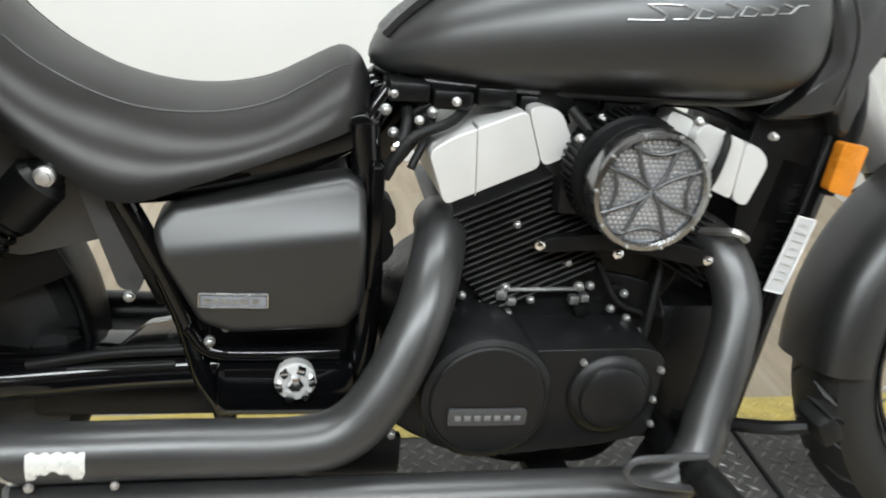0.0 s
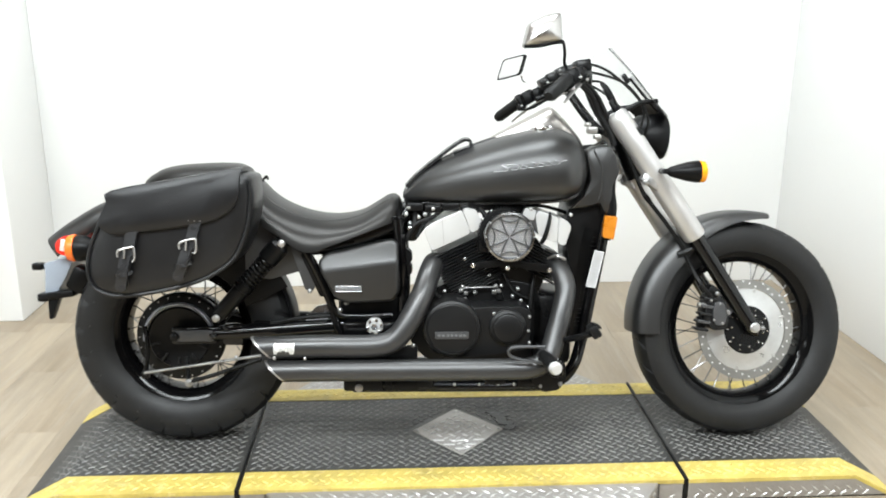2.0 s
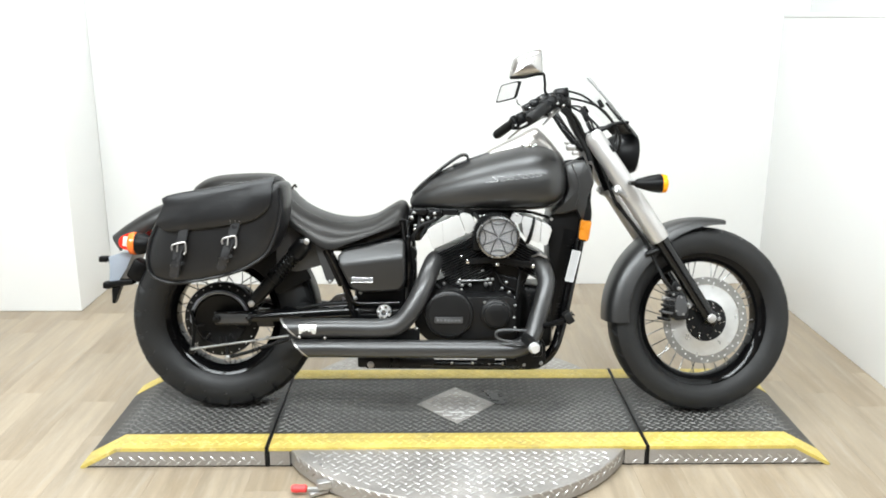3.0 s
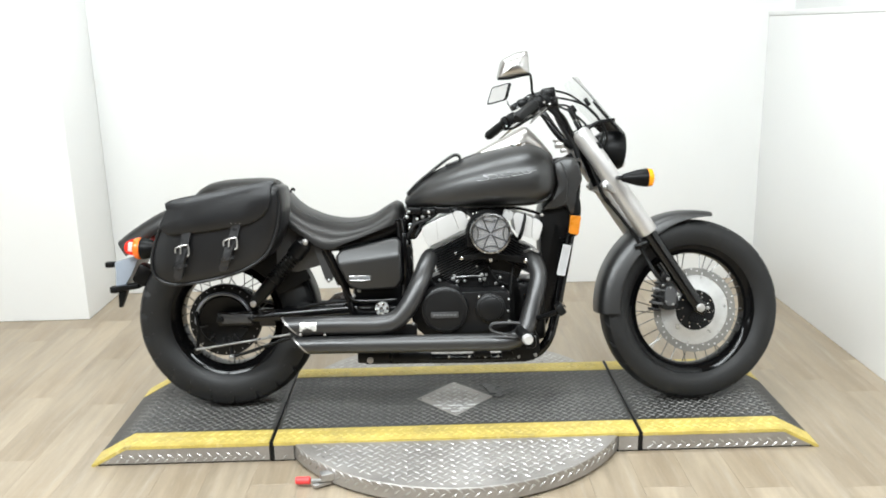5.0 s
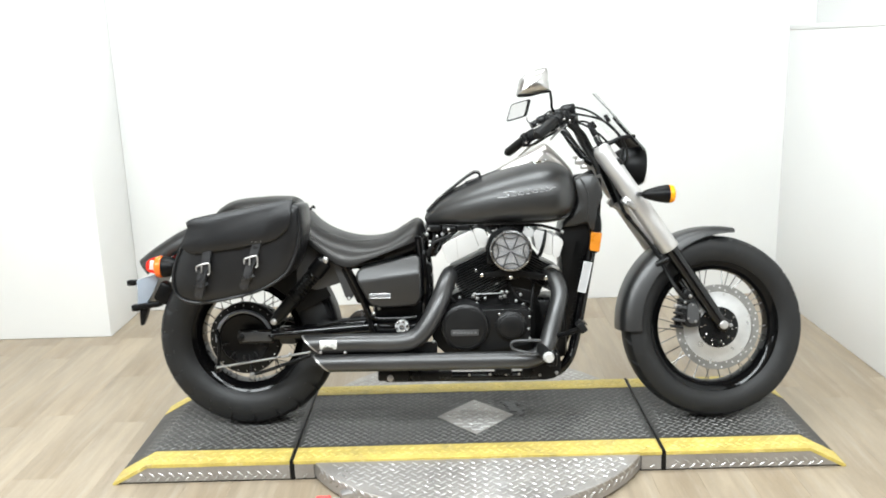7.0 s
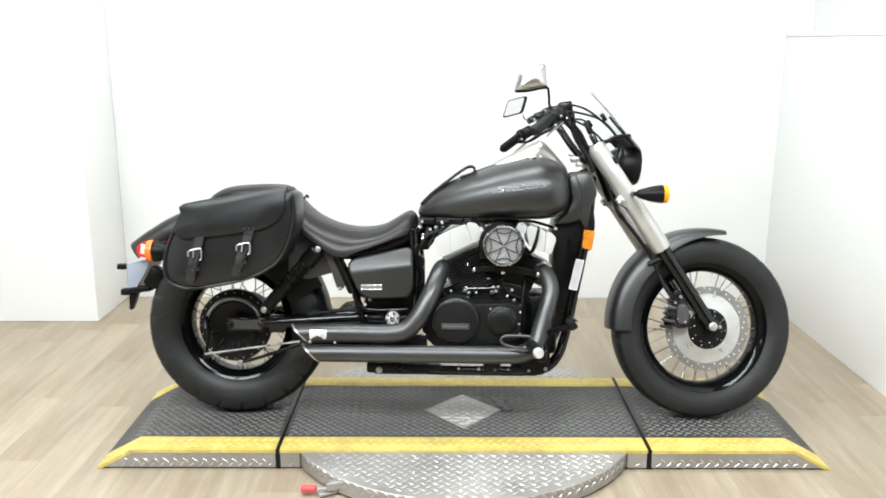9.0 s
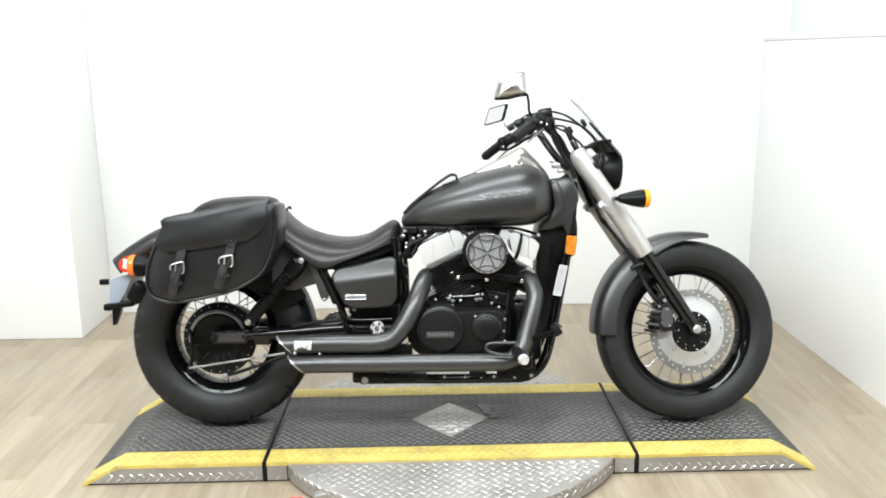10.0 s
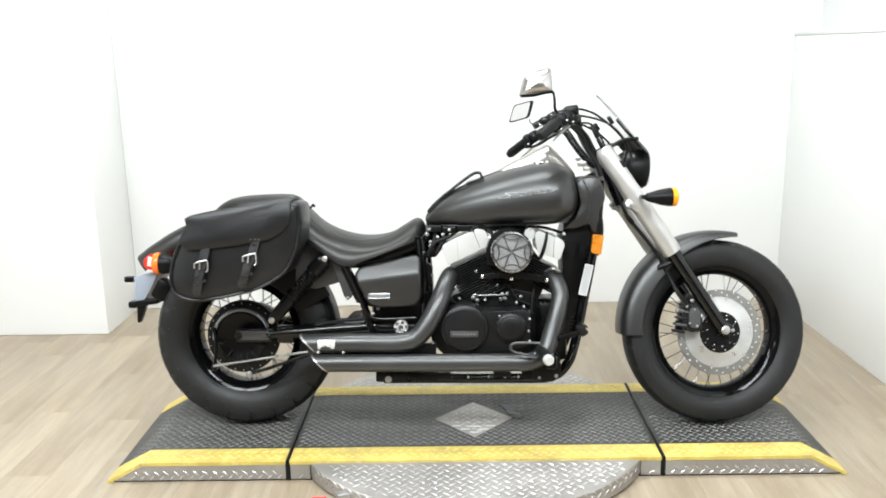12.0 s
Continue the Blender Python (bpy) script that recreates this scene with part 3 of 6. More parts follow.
def tyre(c, R, half, rim_r, grooves, reach=0.82, depth=0.007, core=0.30):
    """A tyre with rounded shoulders and slanted grooves cut in the tread."""
    prof = [(-0.62, rim_r), (-0.80, rim_r + 0.012), (-0.95, rim_r + (R - rim_r) * 0.32), (-1.0, rim_r + (R - rim_r) * 0.52), (-0.97, rim_r + (R - rim_r) * 0.70), (-0.88, rim_r + (R - rim_r) * 0.85), (-0.63, rim_r + (R - rim_r) * 0.955), (-0.25, R)]
    prof = prof + [(-a, r) for a, r in reversed(prof)]
    bm = B()
    rings = []
    per = 2 * math.pi / grooves
    for g in range(grooves):
        for off, cutting in ((0.0, 0), (0.42, 0), (0.46, 1), (0.54, 1), (0.58, 0), (0.8, 0)):
            ring = []
            for k, (a, r) in enumerate(prof):
                th = (g + off) * per + (0.30 * per * (abs(a) * 2 - 1) if r > rim_r + (R - rim_r) * 0.6 else 0)
                cut = depth if cutting and (core < abs(a) < reach) and r > rim_r + (R - rim_r) * 0.66 else 0
                ring.append(c + Vector(((r - cut) * math.cos(th), a * half, (r - cut) * math.sin(th))))
            rings.append(ring)
    rings.append(rings[0])
    ring_faces(bm, rings, cap=False)
    bmesh.ops.remove_doubles(bm, verts=bm.verts, dist=1e-5)
    return bm


def rim(c, lip, well, half):
    """A drop-centre rim as a closed ring section."""
    prof = [(lip, -half), (lip + 0.006, -half * 1.06), (lip + 0.004, -half * 0.9), (lip - 0.006, -half * 0.8), (well + 0.006, -half * 0.5), (well + 0.004, half * 0.5), (lip - 0.006, half * 0.8), (lip + 0.004, half * 0.9), (lip + 0.006, half * 1.06), (lip, half), (lip - 0.012, half * 0.86), (well, half * 0.55), (well - 0.003, 0), (well, -half * 0.55), (lip - 0.012, -half * 0.86)]
    return lathe(B(), prof, c, "y", 72, True)


def spokes(parent, c, hub_r, well, hub_v, count, m=Matrix.Identity(4)):
    """Wire spokes from both hub flanges to the rim, each one an object."""
    for flange in (-1, 1):
        for lean in (-1, 1):
            bm = B()
            a = Vector((hub_r * math.cos(0.5 * lean), flange * hub_v, hub_r * math.sin(0.5 * lean)))
            b = Vector((well * math.cos(0.03 * lean), flange * 0.010, well * math.sin(0.03 * lean)))
            tube(bm, [a, b], 0.0019, 5)
            tube(bm, [b + (a - b) * 0.08, b], 0.0024, 6)
            me = shared("spoke", bm, M_SPOKE)
            for k in range(count // 4):
                turn = 2 * math.pi * (k + (0.25 if flange > 0 else 0) + (0.5 if lean > 0 else 0)) / (count // 4)
                piece("spoke", me, parent, m @ Matrix.Translation(c) @ Matrix.Rotation(turn, 4, "Y"))


# rear wheel
rear_wheel = part("rear_wheel", rim(RC, 0.196, 0.170, 0.052), M_RIM, bike, "gloss black wire-spoked rear wheel")
part("tyre", tyre(RC, 0.3185, 0.080, 0.197, 22, 0.98, 0.008, 0.20), M_TYRE, rear_wheel, "black rubber tyre")
spokes(rear_wheel, RC, 0.085, 0.172, 0.045, 40)
bm = lathe(B(), [(0.03, -0.092), (0.078, -0.096), (0.085, -0.098), (0.088, -0.092), (0.102, -0.088), (0.124, -0.084), (0.127, -0.078), (0.127, -0.055), (0.085, -0.045), (0.05, -0.03), (0.05, 0.05), (0.088, 0.055), (0.088, 0.075), (0.03, 0.08)], RC, "y", 56)
part("brake_drum", bm, M_BLACK, rear_wheel, "black rear drum brake hub")
# Pale arc laid on the drum in place of its reflected highlight.
bm = tube(B(), [RC + Vector((0.097 * math.cos(radians(a)), -0.095, 0.097 * math.sin(radians(a)))) for a in range(0, 188, 8)], 0.0105, 8, 1, flat=0.6)
part("drum_glint", bm, M_CRESCENT, rear_wheel, "pale grey arc painted as the highlight on the brake drum")
for a in (195, 232, 268, 305, 340):
    d = Vector((math.cos(radians(a)), 0, math.sin(radians(a))))
    part("drum_web", block(B(), RC + d * 0.072 + Vector((0, -0.098, 0)), (0.030, 0.008, 0.006), 0.002, Matrix.Rotation(-radians(a), 3, "Y")), M_COVER, rear_wheel)
bolts("hub_rivet", M_STEEL, rear_wheel, "", [(RC.x + 0.117 * math.cos(k * math.pi / 12), -0.0835, RC.z + 0.117 * math.sin(k * math.pi / 12), 0.0022, 0.003) for k in range(24)])

# front wheel
front_wheel = part("front_wheel", steered(rim(FC, 0.222, 0.198, 0.042)), M_RIM, bike, "gloss black wire-spoked front wheel")
part("tyre", steered(tyre(FC, 0.318, 0.060, 0.223, 26)), M_TYRE, front_wheel, "black rubber tyre")
spokes(front_wheel, FC, 0.050, 0.200, 0.038, 36, STEER)
bm = lathe(B(), [(0.012, -0.080), (0.068, -0.078), (0.074, -0.073), (0.074, -0.050), (0.04, -0.045), (0.03, -0.02), (0.03, 0.03), (0.055, 0.04), (0.055, 0.05), (0.012, 0.06)], FC, "y", 40)
part("hub", steered(bm), M_BLACK, front_wheel, "black front hub")
bolts("hub_rivet", M_CHROME, front_wheel, "", [(FC.x + r * math.cos(k * math.pi / 5 + r * 9), -0.078, FC.z + r * math.sin(k * math.pi / 5 + r * 9), 0.0018, 0.003) for k in range(10) for r in (0.062, 0.049)], STEER)
bm = lathe(B(), [(0.1225, -0.069), (0.1475, -0.069), (0.1475, -0.064), (0.1225, -0.064)], FC, "y", 96, True)
rotor = part("brake_disc", steered(bm), M_DISC, front_wheel, "drilled steel brake disc")
bm = lathe(B(), [(0.070, -0.0755), (0.076, -0.0745), (0.084, -0.0725), (0.096, -0.0695), (0.110, -0.0670), (0.121, -0.0662), (0.121, -0.0635), (0.070, -0.063)], FC, "y", 80, True)
part("disc_carrier", steered(bm), M_CARRIER, rotor, "polished alloy disc carrier")
# White dots painted on the rotor as light showing through its holes.
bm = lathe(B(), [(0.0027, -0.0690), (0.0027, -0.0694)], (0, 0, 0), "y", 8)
me = shared("hole_light_dot", bm, M_PLAINWHITE)
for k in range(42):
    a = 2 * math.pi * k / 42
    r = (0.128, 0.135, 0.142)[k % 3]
    piece("hole_light_dot", me, rotor, STEER @ Matrix.Translation(FC + Vector((r * math.cos(a), 0, r * math.sin(a)))))
for k in range(6):
    a = 2 * math.pi * k / 6 + 0.3
    d = Vector((math.cos(a), 0, math.sin(a)))
    bm = block(B(), FC + d * 0.118 + Vector((0, -0.067, 0)), (0.014, 0.0055, 0.006), 0.001, Matrix.Rotation(-a, 3, "Y"))
    part("disc_button", steered(bm), M_STEEL, rotor)

# forks
for s in (-1, 1):
    top, low, axle = Vector((0.405, s * 0.097, 0.951)), Vector((0.646, s * 0.097, 0.596)), Vector((0.822, s * 0.097, 0.331))
    d = (low - top).normalized()
    bm = B()
    tube(bm, [top - d * 0.006, top + d * 0.003, top + d * 0.02, low - d * 0.006, low], [0.022, 0.030, 0.0332, 0.0332, 0.031], 24, 1)
    fork = part("fork_leg", steered(bm), M_FORK, bike, "satin silver fork cover over black slider")
    bm = B()
    tube(bm, [low - d * 0.01, low + d * 0.015, axle - d * 0.06, axle + d * 0.005], [0.026, 0.024, 0.0235, 0.022], 20, 1)
    block(bm, axle + Vector((0.004, 0, 0)), (0.05, 0.036, 0.05), 0.014, Matrix.Rotation(0.57, 3, "Y"), 3)
    part("slider", steered(bm), M_GLOSS, fork, "gloss black fork slider")
    bm = B()
    lathe(bm, [(0.0150, -0.018), (0.0150, -0.022), (0.0115, -0.024), (0.0115, -0.029), (0.0060, -0.030)], axle, "y", 14) if s < 0 else lathe(bm, [(0.014, 0.018), (0.014, 0.030), (0.006, 0.032)], axle, "y", 14)
    part("axle_nut", steered(bm), M_STEEL, fork, "steel axle nut")
    bolts("clamp_bolt", M_BOLT, fork, "", [(low.x - 0.160, s * 0.097 - 0.030, low.z + 0.160, 0.008, 0.008), (axle.x + 0.024, s * 0.097 - 0.02, axle.z - 0.002, 0.005, 0.007)], STEER)
for s in (-1, 1):
    part("fork_clamp", steered(block(B(), (0.503, s * 0.097 - 0.012, 0.757), (0.060, 0.030, 0.026), 0.006, Matrix.Rotation(0.575, 3, "Y"))), M_STEEL, bike, "steel fork clamp")
bm = B()
tube(bm, [FC + Vector((0, -0.1, 0.012)), FC + Vector((0, 0.1, 0.012))], 0.009, 12)
part("axle", steered(bm), M_STEEL, bike)

# triple clamps and steering head
bm = B()
tilt = Matrix.Rotation(0.575, 3, "Y")
block(bm, (0.445, 0, 0.905), (0.075, 0.25, 0.035), 0.012, tilt, 3)
block(bm, (0.52, 0, 0.79), (0.075, 0.24, 0.035), 0.012, tilt, 3)
tube(bm, [(0.43, 0, 0.94), (0.50, 0, 0.77)], 0.028, 18)
part("triple_clamp", steered(bm), M_BLACK, bike, "black fork clamps")

# front fender
def fender_arch(center, a0, a1, rfun, skirtfun, half, n=26, thick=0.003):
    """An arched mudguard swept round a wheel; angles in degrees back from the top."""
    bm = B()
    outer, inner = [], []
    for i in range(n + 1):
        s = i / n
        a = radians(a0 + (a1 - a0) * s)
        r, dep = rfun(s), skirtfun(s)
        ring_o, ring_i = [], []
        for k in range(13):
            q = -1 + k / 6
            drop = dep * (abs(q) ** 3.2)
            hw = half * (1 - 0.0 * s)
            v = hw * math.sin(q * math.pi / 2) if abs(q) < 1 else hw * q
            for ring, e in ((ring_o, 0.0), (ring_i, thick)):
                rr = r - drop - e * (1 - abs(q) * 0.3)
                vv = v * (1 - e / half)
                ring.append(center + Vector((-rr * math.sin(a), vv, rr * math.cos(a))))
        outer.append(ring_o + ring_i[::-1])
    ring_faces(bm, outer)
    return bm


bm = fender_arch(FC, -11.0, 91.0, lambda s: 0.352 - 0.013 * s + 0.004 * math.sin(s * math.pi), lambda s: 0.016 + 0.052 * min(1, s * 1.9), 0.078)
part("front_fender", steered(bm), M_PAINT, bike, "satin charcoal front fender")
for s in (-1, 1):
    bm = B()
    tube(bm, [(0.60, s * 0.083, 0.545), (0.665, s * 0.092, 0.565), (0.70, s * 0.096, 0.535)], 0.009, 8)
    part("fender_bracket", steered(bm), M_BLACK, bike)

# caliper and hose
cal = part("brake_caliper", steered(prism(B(), rounded([(0.690, 0.432), (0.728, 0.424), (0.748, 0.372), (0.742, 0.326), (0.696, 0.324), (0.672, 0.372)], 0.012), -0.106, -0.050, 0.007)), M_COVER, bike, "black front brake caliper with a grey cover plate")
part("caliper_plate", steered(prism(B(), rounded([(0.702, 0.408), (0.728, 0.408), (0.739, 0.374), (0.733, 0.340), (0.702, 0.338), (0.694, 0.372)], 0.013, 6), -0.114, -0.104, 0.004)), M_DARKSTEEL, cal, "smooth grey cover plate")
for k in range(5):
    part("caliper_rib", steered(block(B(), (0.664 + 0.006 * k, -0.094, 0.328 + 0.022 * k), (0.040, 0.034, 0.009), 0.003, Matrix.Rotation(0.15, 3, "Y"))), M_DARKSTEEL if k % 2 else M_COVER, cal)
part("caliper_pin", steered(tube(B(), [(0.655, -0.098, 0.400), (0.690, -0.100, 0.392)], 0.007, 10)), M_STEEL, cal, "bright slide pin")
bm = B()
block(bm, (0.688, -0.082, 0.372), (0.03, 0.045, 0.06), 0.006, Matrix.Rotation(0.25, 3, "Y"))
block(bm, (0.672, -0.08, 0.345), (0.02, 0.03, 0.035), 0.004)
block(bm, (0.70, -0.095, 0.438), (0.035, 0.03, 0.03), 0.006, Matrix.Rotation(0.6, 3, "Y"))
part("caliper_bracket", steered(bm), M_BLACK, cal)
bolts("caliper_bolt", M_BOLT, cal, "", [(0.742, -0.110, 0.378, 0.005, 0.005), (0.708, -0.112, 0.432, 0.005, 0.005), (0.724, -0.113, 0.345, 0.0035, 0.004), (0.699, -0.112, 0.356, 0.003, 0.004), (0.716, -0.112, 0.402, 0.003, 0.004), (0.690, -0.11, 0.412, 0.0035, 0.004)], STEER)
bm = tube(B(), [(0.69, -0.105, 0.425), (0.660, -0.108, 0.460), (0.642, -0.085, 0.504), (0.608, -0.080, 0.575), (0.559, -0.086, 0.640), (0.516, -0.088, 0.692), (0.492, -0.090, 0.722), (0.468, -0.090, 0.775), (0.438, -0.095, 0.845), (0.40, -0.08, 0.93)], 0.0065, 8)
part("brake_hose", steered(bm), M_RUBBER, bike, "black rubber brake hose")
bm = B()
tube(bm, [(0.510, -0.089, 0.700), (0.495, -0.090, 0.718)], 0.0085, 8)
part("hose_clip", steered(bm), M_PLASTIC, bike)


# ---- tank ----
TU = [-0.186, -0.178, -0.160, -0.112, -0.014, 0.084, 0.181, 0.240, 0.285, 0.318, 0.338, 0.345]
T_TOP = [0.728, 0.745, 0.766, 0.803, 0.851, 0.886, 0.911, 0.916, 0.905, 0.880, 0.842, 0.815]
T_LOW = [0.712, 0.703, 0.699, 0.697, 0.697, 0.698, 0.700, 0.703, 0.712, 0.733, 0.765, 0.785]
T_HALF = [0.020, 0.045, 0.065, 0.096, 0.138, 0.166, 0.180, 0.182, 0.172, 0.145, 0.092, 0.040]


def tank_dims(u):
    return tuple(float(np.interp(u, TU, c)) for c in (T_TOP, T_LOW, T_HALF))


def curve_dims(u, us, *tables):
    """Smooth interpolation of tables by a Catmull-Rom curve."""
    i = min(max(int(np.searchsorted(us, u)) - 1, 0), len(us) - 2)
    t = (u - us[i]) / (us[i + 1] - us[i])
    out = []
    for c in tables:
        b, d = c[i], c[i + 1]
        h = us[i + 1] - us[i]
        ma = (c[i + 1] - c[i - 1]) / (us[i + 1] - us[i - 1]) * h if i > 0 else d - b
        mb = (c[i + 2] - c[i]) / (us[i + 2] - us[i]) * h if i + 2 < len(us) else d - b
        out.append((2 * t ** 3 - 3 * t * t + 1) * b + (t ** 3 - 2 * t * t + t) * ma + (-2 * t ** 3 + 3 * t * t) * d + (t ** 3 - t * t) * mb)
    return out


def shell_ring(u, top, low, half, mid, n_up, n_low, seg=36):
    """A cross-section, rounder above the waist at mid and fuller below it."""
    ring = []
    c = low + (top - low) * mid
    for k in range(seg):
        a = 2 * math.pi * k / seg
        n = n_up if math.sin(a) >= 0 else n_low
        v = half * math.copysign(abs(math.cos(a)) ** (2 / n), math.cos(a))
        w = c + ((top - c) if math.sin(a) >= 0 else (c - low)) * math.copysign(abs(math.sin(a)) ** (2 / n), math.sin(a))
        ring.append((u, v, w))
    return ring


def tank_side(u, w):
    """The tank's half width at u and height w."""
    top, low, half = curve_dims(u, TU, T_TOP, T_LOW, T_HALF)
    c = low + (top - low) * 0.42
    n, h = (2.15, top - c) if w >= c else (3.4, c - low)
    return half * max(0.0, 1 - (abs(w - c) / h) ** n) ** (1 / n)


us = sorted(set(np.round(np.concatenate([np.linspace(-0.186, -0.15, 7), np.linspace(-0.15, 0.27, 28), np.linspace(0.27, 0.345, 14)]), 4)))
bm = B()
ring_faces(bm, [shell_ring(float(u), *curve_dims(float(u), TU, T_TOP, T_LOW, T_HALF), 0.42, 2.15, 3.4) for u in us])
tank = part("fuel_tank", bm, M_PAINT, bike, "satin charcoal teardrop fuel tank", 1.2)
bm = B()
for s in (-1, 1):
    path = []
    for u in np.linspace(-0.180, 0.325, 22):
        top, low, half = curve_dims(float(u), TU, T_TOP, T_LOW, T_HALF)
        path.append((float(u), s * tank_side(float(u), low + (top - low) * 0.045), low + (top - low) * 0.03))
    tube(bm, path, 0.0042, 8, 2)
part("seam_flange", bm, M_PAINT, tank)
# emblem on the tank sides: a dash and slanted outlined strokes
def tank_stroke(name, s, pts, r, closed):
    path = [(u, s * (tank_side(u, w) + 0.0004), w) for u, w in (pts + pts[:1] if closed else pts)]
    part(name, tube(B(), path, r, 6, 1, flat=0.5), M_EMBLEM, tank, "pale grey slanted emblem stroke")


for s in (-1, 1):
    tank_stroke("emblem_dash", s, [(0.066, 0.7935), (0.082, 0.7945), (0.104, 0.7965)], 0.0019, False)
    tank_stroke("emblem_stroke", s, [(0.086, 0.8105), (0.106, 0.8125), (0.122, 0.8130)], 0.0019, False)
    tank_stroke("emblem_stroke", s, [(0.088, 0.8100), (0.097, 0.8060), (0.105, 0.8020), (0.103, 0.7970)], 0.0019, False)
    for k, (u0, wide, tall) in enumerate(((0.113, 0.015, 0.015), (0.136, 0.016, 0.010), (0.159, 0.016, 0.015), (0.183, 0.016, 0.010), (0.206, 0.013, 0.010), (0.226, 0.013, 0.010))):
        w0 = 0.7985 + (u0 - 0.113) * 0.135
        tank_stroke("emblem_stroke", s, [(u0, w0), (u0 + wide, w0 + 0.001), (u0 + wide + tall * 0.5, w0 + tall * 0.7), (u0 + tall * 0.6, w0 + tall)], 0.0019, k in (1, 3))
    tank_stroke("emblem_dash", s, [(0.240, 0.8145), (0.250, 0.8235), (0.262, 0.8245)], 0.0019, False)

# speedometer console
CU = [0.05, 0.085, 0.16, 0.215, 0.236, 0.25, 0.29, 0.328, 0.336]
C_TOP = [0.872, 0.897, 0.936, 0.965, 0.974, 0.968, 0.928, 0.882, 0.868]
C_HALF = [0.012, 0.030, 0.046, 0.053, 0.054, 0.052, 0.046, 0.036, 0.020]
bm = B()
ring_faces(bm, [shell_ring(float(u), curve_dims(float(u), CU, C_TOP)[0], tank_dims(float(u))[0] - 0.03, curve_dims(float(u), CU, C_HALF)[0], 0.35, 2.2, 3.0, 28) for u in np.linspace(0.05, 0.336, 30)])
console = part("speedometer_console", bm, M_CONSOLE, bike, "chrome tank-top speedometer console", 1.2)
bm = lathe(B(), [(0.020, 0.0), (0.030, 0.002), (0.031, 0.010), (0.027, 0.015), (0.010, 0.017)], (0.213, -0.046, 0.902), "z", 24)
part("filler_cap", bm, M_CHROME, bike, "chrome filler cap")
for k in (-1, 1):
    part("cap_hinge", block(B(), (0.213 + k * 0.018, -0.062, 0.912), (0.014, 0.012, 0.012), 0.003), M_CHROME, bike)

# leather strip on the tank, with its loose loop
bm = B()
rings = []
for u in np.linspace(-0.176, 0.19, 26):
    u = float(u)
    top = curve_dims(u, TU, T_TOP)[0] + 0.002
    hw = 0.030
    rings.append([(u, -hw, top - 0.006), (u, -hw * 0.6, top + 0.002), (u, hw * 0.6, top + 0.002), (u, hw, top - 0.006), (u, hw * 0.5, top - 0.010), (u, -hw * 0.5, top - 0.010)])
ring_faces(bm, rings)
strip = part("tank_strip", bm, M_STRAP, bike, "black leather strip along the tank top")


def band(path, width, thick, direction, per=6):
    """A flat strap along a path; direction is the way of its width."""
    pts = smooth_path(path, per)
    d = Vector(direction).normalized()
    rings = []
    for i, p in enumerate(pts):
        t = (pts[min(i + 1, len(pts) - 1)] - pts[max(i - 1, 0)]).normalized()
        n = t.cross(d).normalized()
        q, h = d * width / 2, n * thick / 2
        rings.append([p - q - h, p + q - h, p + q * 1.02, p + q + h, p - q + h, p - q * 1.02])
    bm = B()
    ring_faces(bm, rings)
    return bm


part("strap_loop", band([(-0.176, -0.028, 0.748), (-0.142, -0.030, 0.783), (-0.073, -0.030, 0.838), (-0.030, -0.030, 0.869), (-0.008, -0.030, 0.880), (0.008, -0.030, 0.876), (0.008, -0.030, 0.860), (-0.008, -0.030, 0.853), (-0.04, -0.030, 0.842)], 0.036, 0.008, (0.0, 1, 0.12)), M_STRAP, strip, "loose black leather loop")

# ---- seat ----
SU = [-0.665, -0.649, -0.616, -0.582, -0.533, -0.454, -0.374, -0.304, -0.253, -0.219, -0.198, -0.188]
S_TOP = [0.792, 0.806, 0.783, 0.745, 0.706, 0.675, 0.665, 0.677, 0.706, 0.724, 0.716, 0.698]
S_LOW = [0.735, 0.722, 0.690, 0.652, 0.618, 0.570, 0.592, 0.618, 0.636, 0.648, 0.658, 0.672]
S_HALF = [0.100, 0.122, 0.140, 0.150, 0.160, 0.166, 0.166, 0.160, 0.148, 0.132, 0.106, 0.060]
bm = B()
rings = []
for u in np.concatenate([np.linspace(-0.665, -0.63, 6), np.linspace(-0.62, -0.22, 34), np.linspace(-0.212, -0.188, 7)]):
    u = float(u)
    top, low, half = curve_dims(u, SU, S_TOP, S_LOW, S_HALF)
    rings.append(shell_ring(u, top, low, half, 0.025, 2.15, 2.0, 44))
ring_faces(bm, rings)
seat = part("seat", bm, M_SEAT, bike, "smooth black vinyl solo seat with swept back", 1.2)


def seat_side(u, f):
    top, low, half = curve_dims(u, SU, S_TOP, S_LOW, S_HALF)
    c = low + (top - low) * 0.025
    w = low + (top - low) * f
    n, h = (2.15, top - c) if w >= c else (2.0, c - low)
    return half * max(0.0, 1 - (abs(w - c) / h) ** n) ** (1 / n), w


for s in (-1, 1):
    path = []
    for u in np.linspace(-0.60, -0.215, 22):
        v, w = seat_side(float(u), 0.86)
        path.append((float(u), s * (v - 0.0004), w))
    part("seat_seam", tube(B(), path, 0.0016, 6, 2), M_SEAT, seat, "stitched seat seam")
PU = [-0.93, -0.911, -0.86, -0.761, -0.66, -0.632]
bm = B()
ring_faces(bm, [shell_ring(float(u), *curve_dims(float(u), PU, [0.752, 0.774, 0.801, 0.812, 0.812, 0.800], [0.72, 0.715, 0.715, 0.72, 0.725, 0.73], [0.03, 0.075, 0.100, 0.112, 0.116, 0.10]), 0.3, 2.4, 3.0, 32) for u in np.linspace(-0.93, -0.632, 24)])
part("pillion_pad", bm, M_SEAT, bike, "black vinyl passenger pad", 1.2)
bm = B()
